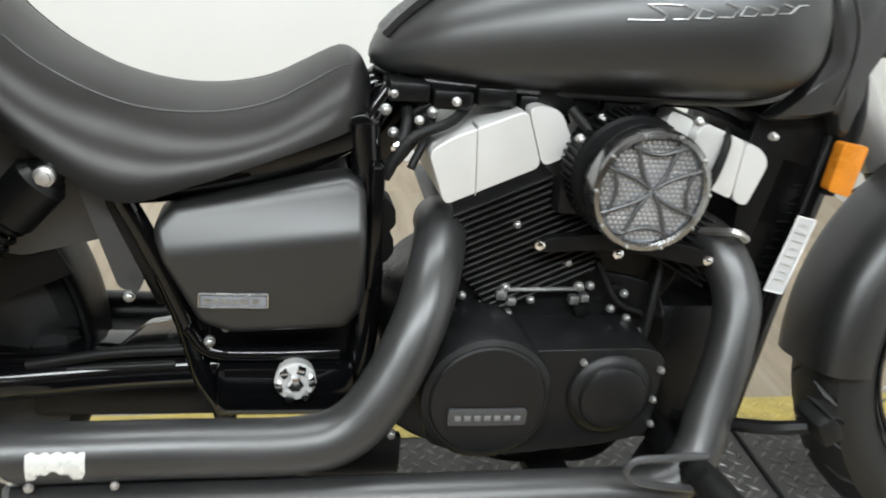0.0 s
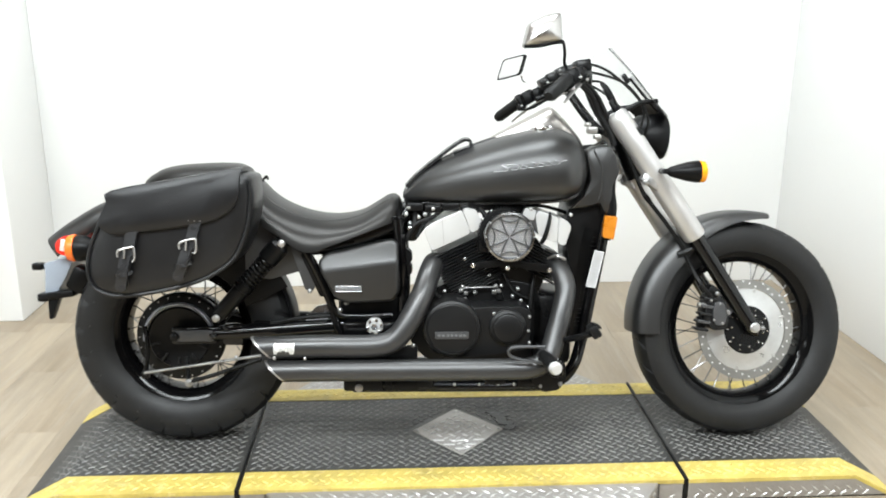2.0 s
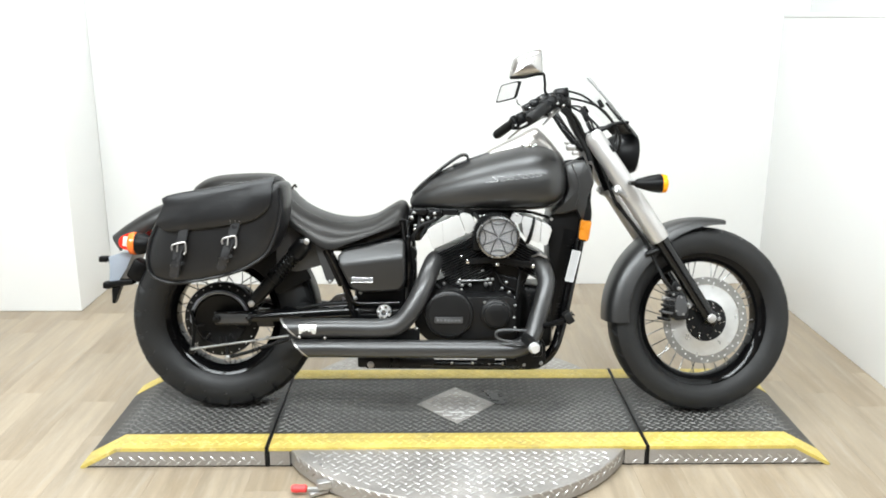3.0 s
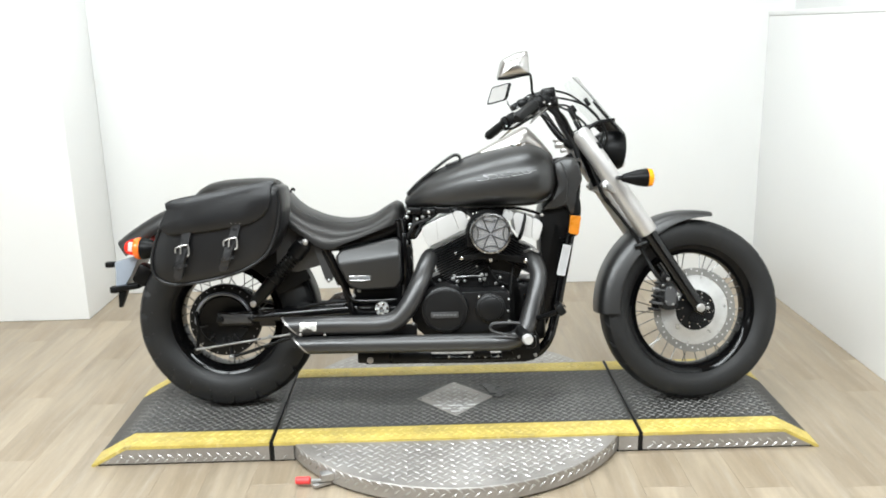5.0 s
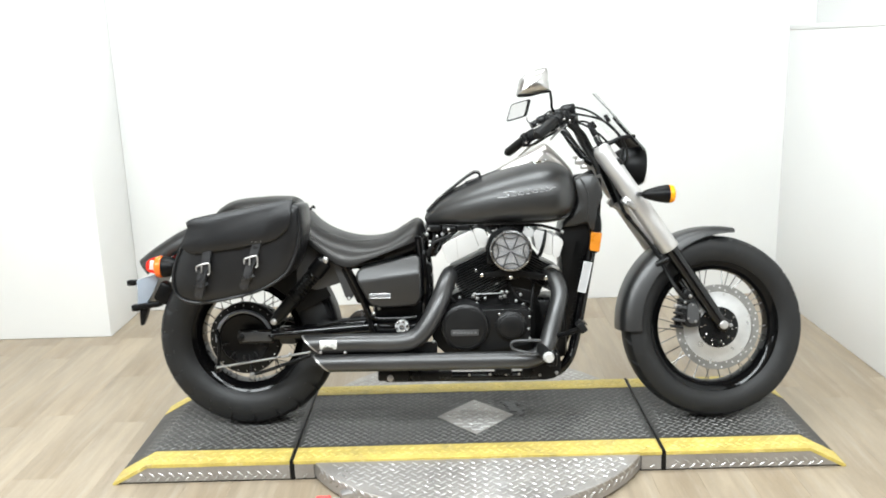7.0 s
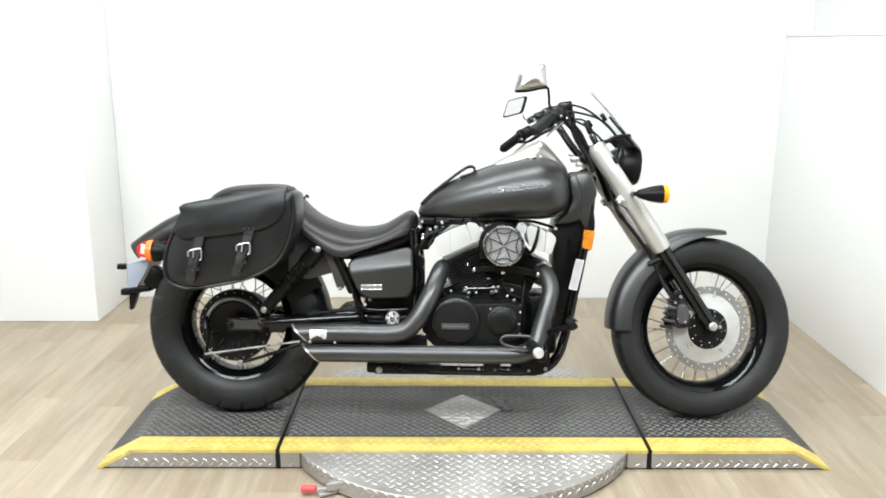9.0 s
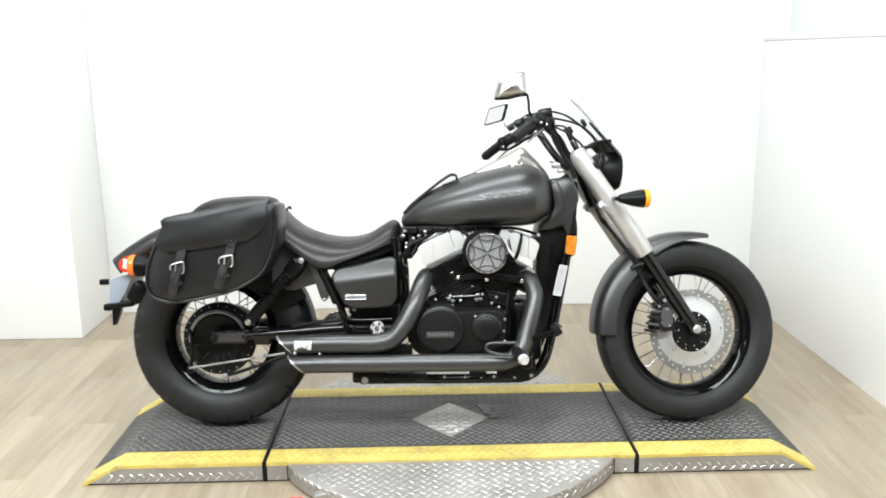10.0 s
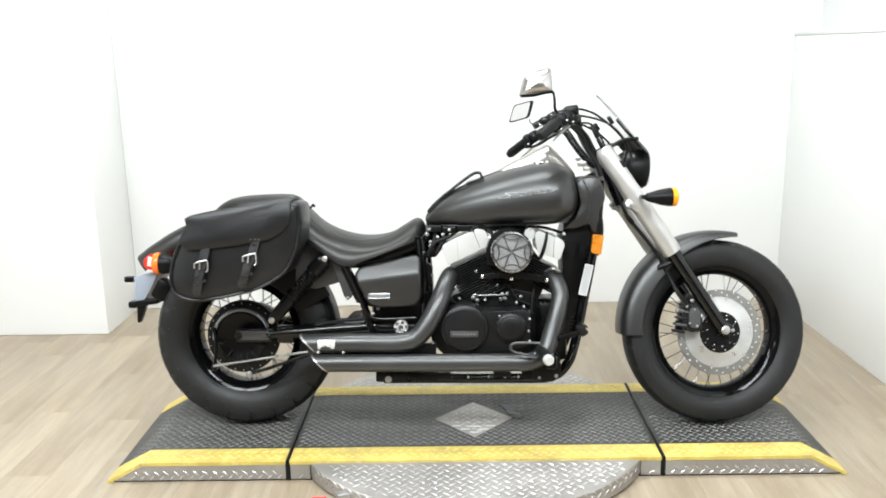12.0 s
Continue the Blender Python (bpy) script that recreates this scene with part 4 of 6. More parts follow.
tube(bm, [(-0.588, -0.03, 0.762), (-0.578, -0.03, 0.775), (-0.572, -0.03, 0.766)], 0.004, 6)
part("seat_knob", bm, M_PLASTIC, bike)
# seat pan and the rail below it
bm = prism(B(), rounded([(-0.50, 0.585), (-0.44, 0.560), (-0.375, 0.572), (-0.215, 0.628), (-0.185, 0.652), (-0.20, 0.672), (-0.35, 0.61), (-0.50, 0.62)], 0.01), -0.128, 0.128, 0.006)
part("seat_pan", bm, M_GLOSS, bike, "gloss black seat rail")

# ---- side covers ----
for s in (-1, 1):
    P = [(-0.419, 0.548), (-0.397, 0.569), (-0.214, 0.606), (-0.196, 0.594), (-0.193, 0.462), (-0.212, 0.437), (-0.335, 0.432), (-0.370, 0.444)]
    bm = B()
    back = [bm.verts.new((u, s * 0.10, w)) for u, w in P]
    V = [0.172, 0.166, 0.152, 0.156, 0.178, 0.180, 0.184, 0.184]
    fr = [bm.verts.new((u, s * v, w)) for (u, w), v in zip(P, V)]
    ca, cb = bm.verts.new((-0.412, s * 0.188, 0.524)), bm.verts.new((-0.1955, s * 0.186, 0.553))
    faces = [(fr[0], fr[1], fr[2], fr[3], cb, ca), (ca, cb, fr[4], fr[5], fr[6], fr[7])]
    outer = fr[:4] + [cb] + fr[4:] + [ca]
    mb, ma = bm.verts.new((-0.1955, s * 0.10, 0.553)), bm.verts.new((-0.412, s * 0.10, 0.524))
    inner = back[:4] + [mb] + back[4:] + [ma]
    for i in range(10):
        j = (i + 1) % 10
        faces.append((outer[i], outer[j], inner[j], inner[i]))
    faces.append(tuple(inner))
    for f in faces:
        bm.faces.new(f)
    bmesh.ops.recalc_face_normals(bm, faces=bm.faces)
    bmesh.ops.bevel(bm, geom=[e for e in bm.edges], offset=0.015, segments=5, profile=0.5, affect="EDGES", clamp_overlap=True)
    cover = part("side_cover", bm, M_PAINT, bike, "satin charcoal side cover with a sloped upper face", 0.9)
    if s < 0:
        bm = block(B(), (-0.334, -0.1850, 0.4745), (0.072, 0.005, 0.0160), 0.002)
        badge = part("badge", bm, M_CRESCENT, cover, "small grey name badge with a chrome border")
        bm = B()
        for a, b in (((-0.3695, 0.4670), (-0.2985, 0.4670)), ((-0.2985, 0.4670), (-0.2985, 0.4820)), ((-0.2985, 0.4820), (-0.3695, 0.4820)), ((-0.3695, 0.4820), (-0.3695, 0.4670))):
            rod(bm, (a[0], -0.1878, a[1]), (b[0], -0.1878, b[1]), 0.0016, 8)
        part("badge_border", bm, M_BADGE, badge, "bright chrome border")
        bm = B()
        for wd, off in ((0.007, -0.027), (0.006, -0.018), (0.007, -0.008), (0.006, 0.002), (0.008, 0.012), (0.006, 0.023)):
            block(bm, (-0.334 + off, -0.1880, 0.4745), (wd, 0.0012, 0.0050), 0.0004)
        part("lettering_bar", bm, M_BOLT, badge, "grey lettering too small to read")

# ---- exhaust ----
def exhaust(path, r, label, cut):
    bm = tube(B(), path, r, 32, 8, cut=cut)
    pipe = part("exhaust_pipe", bm, M_EXHAUST, bike, label, 0.9)
    e, d = Vector(path[-1]), (Vector(path[-1]) - Vector(path[-2])).normalized()
    bm = B()
    ringset = []
    for rr, back in ((r + 0.0008, 0.0045), (r + 0.0010, 0.0), (r - 0.004, -0.001), (r - 0.006, 0.016)):
        ring = []
        for k in range(32):
            a = 2 * math.pi * k / 32
            q = Vector((0, math.cos(a) * rr, math.sin(a) * rr))
            ring.append(e - d * (back + 0.001) * (1.0 if back > 0 else -1) + q + d * (cut * q.z))
        ringset.append(ring)
    ring_faces(bm, ringset, cap=False)
    part("tip_ring", bm, M_STEEL, pipe, "bright slash-cut tip edge")
    # Flat dark disc over the pipe end, painted as the shade inside.
    bm = B()
    ringset = [[e - d * b + Vector((0, math.cos(a) * r * 0.86, math.sin(a) * r * 0.86)) + d * (cut * math.sin(a) * r * 0.86) for a in [2 * math.pi * k / 24 for k in range(24)]] for b in (-0.0016, -0.0008)]
    ring_faces(bm, ringset)
    part("mouth_shade_disc", bm, M_MOUTHSHADE, pipe)
    return pipe


up = exhaust([(-0.092, -0.04, 0.524), (-0.099, -0.095, 0.528), (-0.112, -0.150, 0.507), (-0.133, -0.195, 0.456), (-0.168, -0.222, 0.389), (-0.208, -0.232, 0.342), (-0.265, -0.236, 0.326), (-0.40, -0.238, 0.326), (-0.562, -0.240, 0.324)], 0.0312, "matte black upper exhaust pipe with slash-cut end", 0.95)
down = exhaust([(0.222, -0.06, 0.540), (0.252, -0.120, 0.524), (0.268, -0.158, 0.474), (0.258, -0.183, 0.418), (0.238, -0.204, 0.355), (0.213, -0.230, 0.293), (0.165, -0.246, 0.265), (0.05, -0.250, 0.262), (-0.527, -0.252, 0.262)], 0.0290, "matte black lower exhaust pipe with slash-cut end", 0.95)
# worn sticker wrapped on the upper pipe
bm = B()
cols = 14
rows = []
for i in range(cols + 1):
    u = -0.529 + 0.056 * i / cols
    low = -8 - (14 if i in (0, 1, 2, 11, 12, 13) else 0) + (7 if i in (6, 7) else 0)
    rows.append([(u, -0.239 - 0.0320 * math.cos(radians(a)), 0.3245 + 0.0320 * math.sin(radians(a))) for a in np.linspace(low, 34 - (4 if i % 3 == 0 else 0), 6)])
ring_faces(bm, rows, closed=False, cap=False)
part("worn_sticker", bm, M_STICKER, up, "torn silver sticker on the pipe")

bolts("clamp_bolt", M_STEEL, up, "", [(-0.528, -0.266, 0.302, 0.004, 0.004), (-0.447, -0.262, 0.299, 0.0035, 0.004)])

# ---- engine ----
crank = part("crankcase", prism(B(), rounded([(-0.17, 0.30), (-0.12, 0.25), (0.02, 0.20), (0.15, 0.20), (0.21, 0.27), (0.22, 0.40), (0.19, 0.47), (0.02, 0.50), (-0.10, 0.46), (-0.16, 0.40)], 0.03), -0.10, 0.10, 0.012), M_BLACK, bike, "black engine crankcase")
bm = prism(B(), rounded([(-0.115, 0.30), (-0.05, 0.278), (0.10, 0.292), (0.165, 0.305), (0.170, 0.412), (0.145, 0.424), (-0.01, 0.420), (-0.115, 0.40)], 0.015), -0.196, -0.09, 0.006)
part("clutch_case", bm, M_COVER, crank, "dull black clutch case")
bm = lathe(B(), [(0.078, -0.10), (0.079, -0.206), (0.0765, -0.214), (0.070, -0.217), (0.0685, -0.2165), (0.066, -0.2195), (0.035, -0.2225), (0.01, -0.223)], (-0.050, 0, 0.367), "y", 64)
cov = part("round_cover", bm, M_COVER, crank, "round dull black clutch cover")
bm = prism(B(), rounded([(-0.097, 0.341), (-0.005, 0.341), (-0.005, 0.361), (-0.097, 0.361)], 0.004), -0.2275, -0.219, 0.0012, 2)
plate = part("name_plate", bm, M_DARKSTEEL, cov, "dark grey raised name plate")
bm = B()
for k in range(7):
    block(bm, (-0.086 + k * 0.0116, -0.2280, 0.351), (0.0075, 0.0012, 0.0062), 0.0004)
part("lettering_bar", bm, M_INK, plate, "raised lettering too worn to read")
bm = lathe(B(), [(0.052, -0.19), (0.052, -0.202), (0.048, -0.207), (0.042, -0.209), (0.040, -0.214), (0.034, -0.217), (0.010, -0.2175)], (0.104, 0, 0.366), "y", 48)
part("small_cover", bm, M_COVER, crank, "small round black cover")
bolts("engine_bolt", M_BOLT, crank, "bright bolt head", [(u, -0.198, w, 0.0036, 0.005) for u, w in ((0.066, 0.406), (0.162, 0.356), (0.165, 0.322), (0.165, 0.396))] + [(u, -0.112, w, 0.0042, 0.006) for u, w in ((0.141, 0.458), (0.019, 0.448), (0.126, 0.437), (-0.010, 0.545), (0.060, 0.498), (0.094, 0.468), (0.150, 0.424), (-0.045, 0.440), (-0.068, 0.452), (0.170, 0.405))] + [(u, v, w, 0.005, 0.007) for u, w, v in ((-0.157, 0.318, -0.205), (-0.122, 0.671, -0.10), (-0.016, 0.465, -0.115), (0.078, 0.468, -0.115))])
bm = B()
rod(bm, (-0.022, -0.118, 0.463), (0.084, -0.118, 0.466), 0.0028)
for u, w, sz in ((-0.021, 0.456, 0.014), (-0.007, 0.448, 0.012), (0.073, 0.451, 0.013), (0.086, 0.454, 0.012), (-0.010, 0.432, 0.010)):
    block(bm, (u, -0.116, w), (sz, 0.014, sz * 0.9), 0.003)
part("linkage", bm, M_BOLT, crank, "steel linkage rod")
rng = random.Random(3)
for k in range(10):
    u, w = -0.10 + rng.random() * 0.28, 0.43 + rng.random() * 0.06
    bm = block(B(), (u, -0.078 - rng.random() * 0.02, w), (0.012 + rng.random() * 0.02, 0.03, 0.010 + rng.random() * 0.014), 0.003, Matrix.Rotation(rng.random() * 2, 3, "Y"))
    part("engine_fitting", bm, M_BLACK, crank)
tubes("engine_hose", M_RUBBER, crank, "black rubber hose", [([(-0.11, -0.11, 0.49), (-0.09, -0.125, 0.445), (-0.05, -0.12, 0.428), (-0.02, -0.115, 0.432)], 0.005), ([(0.10, -0.11, 0.50), (0.13, -0.115, 0.45), (0.17, -0.11, 0.43)], 0.004), ([(0.19, -0.10, 0.51), (0.18, -0.115, 0.45), (0.175, -0.12, 0.40)], 0.005)])
# Added block that makes the gap between the cylinders black.
bm = prism(B(), rounded([(-0.03, 0.44), (0.20, 0.44), (0.235, 0.52), (0.20, 0.60), (0.11, 0.66), (0.05, 0.62), (-0.02, 0.52)], 0.02), -0.095, 0.095, 0.01)
part("cylinder_gap_fill", bm, M_BLACK, crank, "black block filling the dark gap between the cylinders")

CRANKPIN = Vector((0.083, 0, 0.355))
for name, ang, head in (("rear", -25.0, [(-0.128, 0.632), (-0.100, 0.650), (-0.006, 0.691), (0.020, 0.686), (0.038, 0.652), (0.032, 0.633), (-0.104, 0.570)]), ("front", 28.0, [(0.186, 0.668), (0.197, 0.683), (0.276, 0.655), (0.289, 0.638), (0.271, 0.582), (0.196, 0.612)])):
    turn = Matrix.Rotation(radians(ang), 4, "Y")
    axis = turn @ Vector((0, 0, 1))
    side = turn @ Vector((1, 0, 0))
    bm = B()
    o = [(-0.062, 0.10), (0.062, 0.10), (0.062, 0.245), (-0.062, 0.245)]
    prism(bm, o, -0.085, 0.085, 0.02)
    bmesh.ops.transform(bm, matrix=Matrix.Translation(CRANKPIN) @ turn, verts=bm.verts)
    cyl = part("cylinder", bm, M_BLACK, bike, "black finned engine cylinder")
    bm = block(B(), (0, 0, 0), (0.176, 0.235, 0.0036), 0.0014, segs=1)
    me = shared("fin", bm, M_FIN)
    for k in range(0 if name == "rear" else 7, 17):
        s = 0.120 + k * 0.0083
        grow = 0.80 + 0.20 * min(1, k / 7)
        piece("fin", me, cyl, Matrix.Translation(CRANKPIN + axis * s) @ turn @ Matrix.Diagonal((grow, 1, 1, 1)))
    v0, v1 = -0.128, 0.09
    # rocker cover in two sections with a joint between
    a, b = (Vector(head[0]), Vector(head[-1]))
    hp = [Vector(h) for h in head]
    if name == "rear":
        cut_t, cut_b = hp[1].lerp(hp[2], 0.86), hp[6].lerp(hp[5], 0.80)
        main, cap = [hp[0], hp[1], cut_t, cut_b, hp[6]], [cut_t, hp[2], hp[3], hp[4], hp[5], cut_b]
    else:
        cut_t, cut_b = hp[1].lerp(hp[2], 0.70), hp[5].lerp(hp[4], 0.70)
        main, cap = [hp[0], hp[1], cut_t, cut_b, hp[5]], [cut_t, hp[2], hp[3], hp[4], cut_b]
    gap = (cut_b - cut_t).normalized()
    ax = Vector((gap.y, -gap.x)) * 0.0012
    sgn = 1 if (sum((Vector(q) for q in cap), Vector((0, 0))) / len(cap) - cut_t).dot(ax) > 0 else -1
    cap = [q + ax * sgn if (q == cut_t or q == cut_b) else q for q in cap]
    bm = prism(B(), rounded([tuple(q) for q in main], 0.010 if name == "rear" else 0.008), v0, v1, 0.014, 5)
    hd = part("rocker_cover", bm, M_SILVER, cyl, "satin silver rocker cover")
    bm = prism(B(), rounded([tuple(q) for q in cap], 0.010), v0, v1, 0.014, 5)
    part("end_cover", bm, M_SILVER, hd, "satin silver cover end")
    bolts("cover_bolt", M_CHROME, hd, "", [((hp[0] + hp[1]).x / 2 - 0.05, -0.126, (hp[0] + hp[1]).y / 2 - 0.006, 0.005, 0.006)])
    if name == "front":
        bm = tube(B(), [(0.228, -0.120, 0.676), (0.226, -0.133, 0.662), (0.219, -0.135, 0.630), (0.212, -0.130, 0.606), (0.208, -0.11, 0.592)], [0.0040, 0.0050, 0.0060, 0.0068, 0.0068], 8)
        part("plug_lead", bm, M_RUBBER, hd, "black spark plug lead")
        bm = prism(B(), rounded([(0.150, 0.664), (0.160, 0.692), (0.190, 0.682), (0.184, 0.652)], 0.006), -0.112, 0.08, 0.008, 4)
        part("inner_cover", bm, M_SILVER, hd, "satin silver inner rocker cover")
    else:
        bm = prism(B(), rounded([(-0.076, 0.664), (-0.0745, 0.6646), (-0.0685, 0.584), (-0.070, 0.5834)], 0.0004), -0.1286, -0.10, 0.0)
        part("cover_gasket", bm, M_STEEL, hd)
blocks("intake_part", M_BLACK, bike, "black intake casting", [((u, v, w), (sz, 0.12, sz), 0.012, 0) for u, v, w, sz in ((0.06, -0.08, 0.60, 0.07), (0.10, -0.05, 0.55, 0.08), (0.02, -0.05, 0.70, 0.05), (0.12, -0.02, 0.66, 0.09))])
tubes("intake_hose", M_RUBBER, bike, "black rubber hose", [([(-0.13, -0.04, 0.668), (-0.09, -0.05, 0.690), (-0.03, -0.06, 0.694), (0.03, -0.07, 0.690), (0.05, -0.06, 0.66)], 0.006), ([(0.03, -0.13, 0.69), (0.05, -0.15, 0.665), (0.045, -0.15, 0.64)], 0.006), ([(0.13, -0.06, 0.690), (0.20, -0.07, 0.693), (0.25, -0.06, 0.682), (0.29, -0.05, 0.668)], 0.005)])
blocks("under_tank_part", M_BLACK, bike, "", [((-0.15 + k * 0.05, -0.07, 0.692 - 0.006 * (k % 2)), (0.046, 0.07, 0.022), 0.004, 0) for k in range(6)])
bolts("small_bolt", M_STEEL, bike, "", [(-0.140, -0.12, 0.665, 0.004, 0.008), (0.036, -0.155, 0.662, 0.004, 0.008), (0.064, -0.14, 0.683, 0.004, 0.008), (-0.10, -0.12, 0.688, 0.004, 0.008), (0.17, -0.16, 0.690, 0.004, 0.008), (0.285, -0.13, 0.672, 0.004, 0.008)])
# knock-through behind the side cover: regulator and battery box
ebox = part("electrics_box", block(B(), (-0.30, 0.0, 0.50), (0.20, 0.18, 0.16), 0.02), M_PLASTIC, bike, "black box behind the side cover")
part("rectifier", prism(B(), rounded([(-0.190, 0.500), (-0.168, 0.498), (-0.158, 0.512), (-0.160, 0.530), (-0.166, 0.537), (-0.158, 0.545), (-0.160, 0.566), (-0.172, 0.576), (-0.190, 0.574)], 0.006), -0.130, -0.080, 0.006), M_PLASTIC, ebox, "black rounded regulator")
part("side_bracket", block(B(), (-0.184, -0.125, 0.545), (0.016, 0.05, 0.15), 0.006), M_GLOSS, ebox)

# Added dark fill for unresolved frame pieces, widened to hide the wall behind.
part("frame_fill", prism(B(), rounded([(-0.215, 0.640), (-0.180, 0.690), (-0.095, 0.694), (-0.105, 0.660), (-0.128, 0.618), (-0.150, 0.588), (-0.185, 0.588)], 0.008), -0.045, 0.045, 0.006), M_GLOSS, bike, "gloss black fill standing for frame pieces under the tank")

# air cleaner
AC = Vector((0.107, 0, 0.619))
bm = B()
lathe(bm, [(0.02, -0.115), (0.066, -0.118), (0.070, -0.124), (0.066, -0.130), (0.066, -0.166), (0.070, -0.170), (0.067, -0.176), (0.02, -0.178)], AC + Vector((-0.010, 0, 0.006)), "y", 48)
ac = part("air_cleaner", bm, M_PLASTIC, bike, "round black pleated air cleaner")
me = shared("pleat", block(B(), (0, 0, 0), (0.006, 0.040, 0.003), 0.0), M_PLASTIC)
for k in range(52):
    a = 2 * math.pi * k / 52
    piece("pleat", me, ac, Matrix.Translation(AC + Vector((-0.010 + 0.068 * math.cos(a), -0.148, 0.006 + 0.068 * math.sin(a)))) @ Matrix.Rotation(-a, 4, "Y"))
bm = lathe(B(), [(0.060, -0.200), (0.066, -0.176), (0.0695, -0.180), (0.0695, -0.205), (0.067, -0.2105), (0.062, -0.2115), (0.0595, -0.208)], AC, "y", 56, True)
face = part("cleaner_rim", bm, M_DARKCHROME, ac, "chrome rim of the air cleaner")
bm = lathe(B(), [(0.061, -0.196), (0.061, -0.2005), (0.02, -0.2030), (0.004, -0.2032)], AC, "y", 40)
part("cleaner_backing", bm, M_CRESCENT, face, "dark backing behind the mesh")
bm = B()
step = 0.0062
for i in range(-10, 11):
    for j in range(-12, 13):
        x, y = (i + 0.5 * (j % 2)) * step, j * step * 0.87
        if x * x + y * y < 0.0575 ** 2:
            lathe(bm, [(0.0028, 0.0), (0.0022, -0.0012), (0.0008, -0.0017)], AC + Vector((x, -0.2022, y)), "y", 6)
mesh_dots = part("grille_dots", bm, M_STEEL, face, "bright perforated mesh")
base = AC + Vector((0, -0.2062, 0))
for k in range(4):
    a = math.pi / 2 * k + math.pi / 4
    d, q = Vector((math.cos(a), 0, math.sin(a))), Vector((-math.sin(a), 0, math.cos(a)))
    for s in (-1, 1):
        bm = tube(B(), [base + d * 0.004, base + d * 0.022 + q * s * 0.004, base + d * 0.040 + q * s * 0.012, base + d * 0.056 + q * s * 0.020], 0.0024, 6, 4)
        part("cross_bar", bm, M_DARKSTEEL, face, "black edge of the flared cross")
    a = math.pi / 2 * k
    d, q = Vector((math.cos(a), 0, math.sin(a))), Vector((-math.sin(a), 0, math.cos(a)))
    bm = tube(B(), [base + d * 0.049 - q * 0.030, base + d * 0.041, base + d * 0.049 + q * 0.030], 0.0021, 6, 6)
    part("cross_arc", bm, M_DARKSTEEL, face, "black arc of the flared cross")
bolts("rim_screw", M_BOLT, face, "", [(AC.x + 0.0655 * math.cos(k * math.pi / 5), -0.211, AC.z + 0.0655 * math.sin(k * math.pi / 5), 0.0018, 0.003) for k in range(10)])
bm = prism(B(), rounded([(0.000, 0.525), (0.018, 0.540), (0.107, 0.551), (0.224, 0.531), (0.232, 0.515), (0.218, 0.509), (0.112, 0.529), (0.020, 0.523)], 0.008), -0.146, -0.130, 0.003)
arm = part("bracket_arm", bm, M_BLACK, bike, "black air cleaner bracket")
bolts("bracket_bolt", M_CHROME, arm, "", [(0.010, -0.146, 0.532, 0.005, 0.0048), (0.226, -0.146, 0.518, 0.005, 0.0048), (0.108, -0.146, 0.524, 0.005, 0.006)])
bm = B()
tube(bm, [(0.226, -0.115, 0.545), (0.245, -0.160, 0.560), (0.268, -0.150, 0.548)], 0.005, 8)
part("header_flange", bm, M_STEEL, bike, "steel exhaust flange")

# ---- frame ----
for s in (1, -1):
    bm = tube(B(), [(0.415, s * 0.03, 0.845), (0.409, s * 0.060, 0.765), (0.400, s * 0.084, 0.695), (0.389, s * 0.086, 0.617), (0.356, s * 0.092, 0.445), (0.325, s * 0.106, 0.297), (0.295, s * 0.124, 0.225), (0.24, s * 0.124, 0.185), (0.10, s * 0.124, 0.178), (-0.20, s * 0.124, 0.182), (-0.33, s * 0.118, 0.205)], 0.0165, 14)
    fr = part("down_tube", bm, M_GLOSS, bike, "gloss black frame cradle tube")
tubes("backbone", M_GLOSS, bike, "gloss black frame backbone", [([(0.41, 0, 0.86), (0.20, 0, 0.76), (-0.10, 0, 0.70), (-0.24, 0, 0.66)], 0.022)])
for s in (-1, 1):
    tubes("frame_rail", M_GLOSS, bike, "gloss black frame tube", [([(-0.16, s * 0.06, 0.69), (-0.23, s * 0.10, 0.625), (-0.42, s * 0.125, 0.575), (-0.50, s * 0.125, 0.60), (-0.66, s * 0.125, 0.70), (-0.95, s * 0.12, 0.69)], 0.014),
        ([(-0.462, s * 0.13, 0.585), (-0.424, s * 0.132, 0.512), (-0.389, s * 0.132, 0.425), (-0.370, s * 0.132, 0.355), (-0.345, s * 0.128, 0.30), (-0.33, s * 0.12, 0.21)], 0.0125),
        ([(-0.385, s * 0.140, 0.420), (-0.360, s * 0.142, 0.392), (-0.30, s * 0.142, 0.388), (-0.215, s * 0.142, 0.391)], 0.009),
        ([(-0.20, s * 0.12, 0.66), (-0.185, s * 0.12, 0.50), (-0.19, s * 0.12, 0.36), (-0.22, s * 0.12, 0.25)], 0.017)])
    part("pivot_plate", block(B(), (-0.275, s * 0.135, 0.345), (0.16, 0.05, 0.065), 0.012), M_GLOSS, bike, "gloss black pivot plate")
bolts("frame_bolt", M_BOLT, bike, "", [(u, v, w, 0.005, 0.008) for u, v, w in ((-0.165, -0.10, 0.645), (-0.160, -0.115, 0.628), (-0.176, -0.105, 0.672), (-0.168, -0.10, 0.690), (-0.361, -0.150, 0.408), (-0.343, -0.150, 0.427), (-0.445, -0.15, 0.462), (-0.215, -0.15, 0.340))])
tubes("hose", M_RUBBER, bike, "black rubber hose under the seat nose", [([(-0.155, -0.05, 0.70), (-0.150, -0.10, 0.66), (-0.165, -0.12, 0.62), (-0.185, -0.12, 0.60)], 0.007), ([(-0.11, -0.06, 0.69), (-0.125, -0.10, 0.65), (-0.145, -0.12, 0.61)], 0.005), ([(-0.06, -0.05, 0.69), (-0.10, -0.11, 0.665), (-0.150, -0.13, 0.645), (-0.175, -0.13, 0.60)], 0.006)])
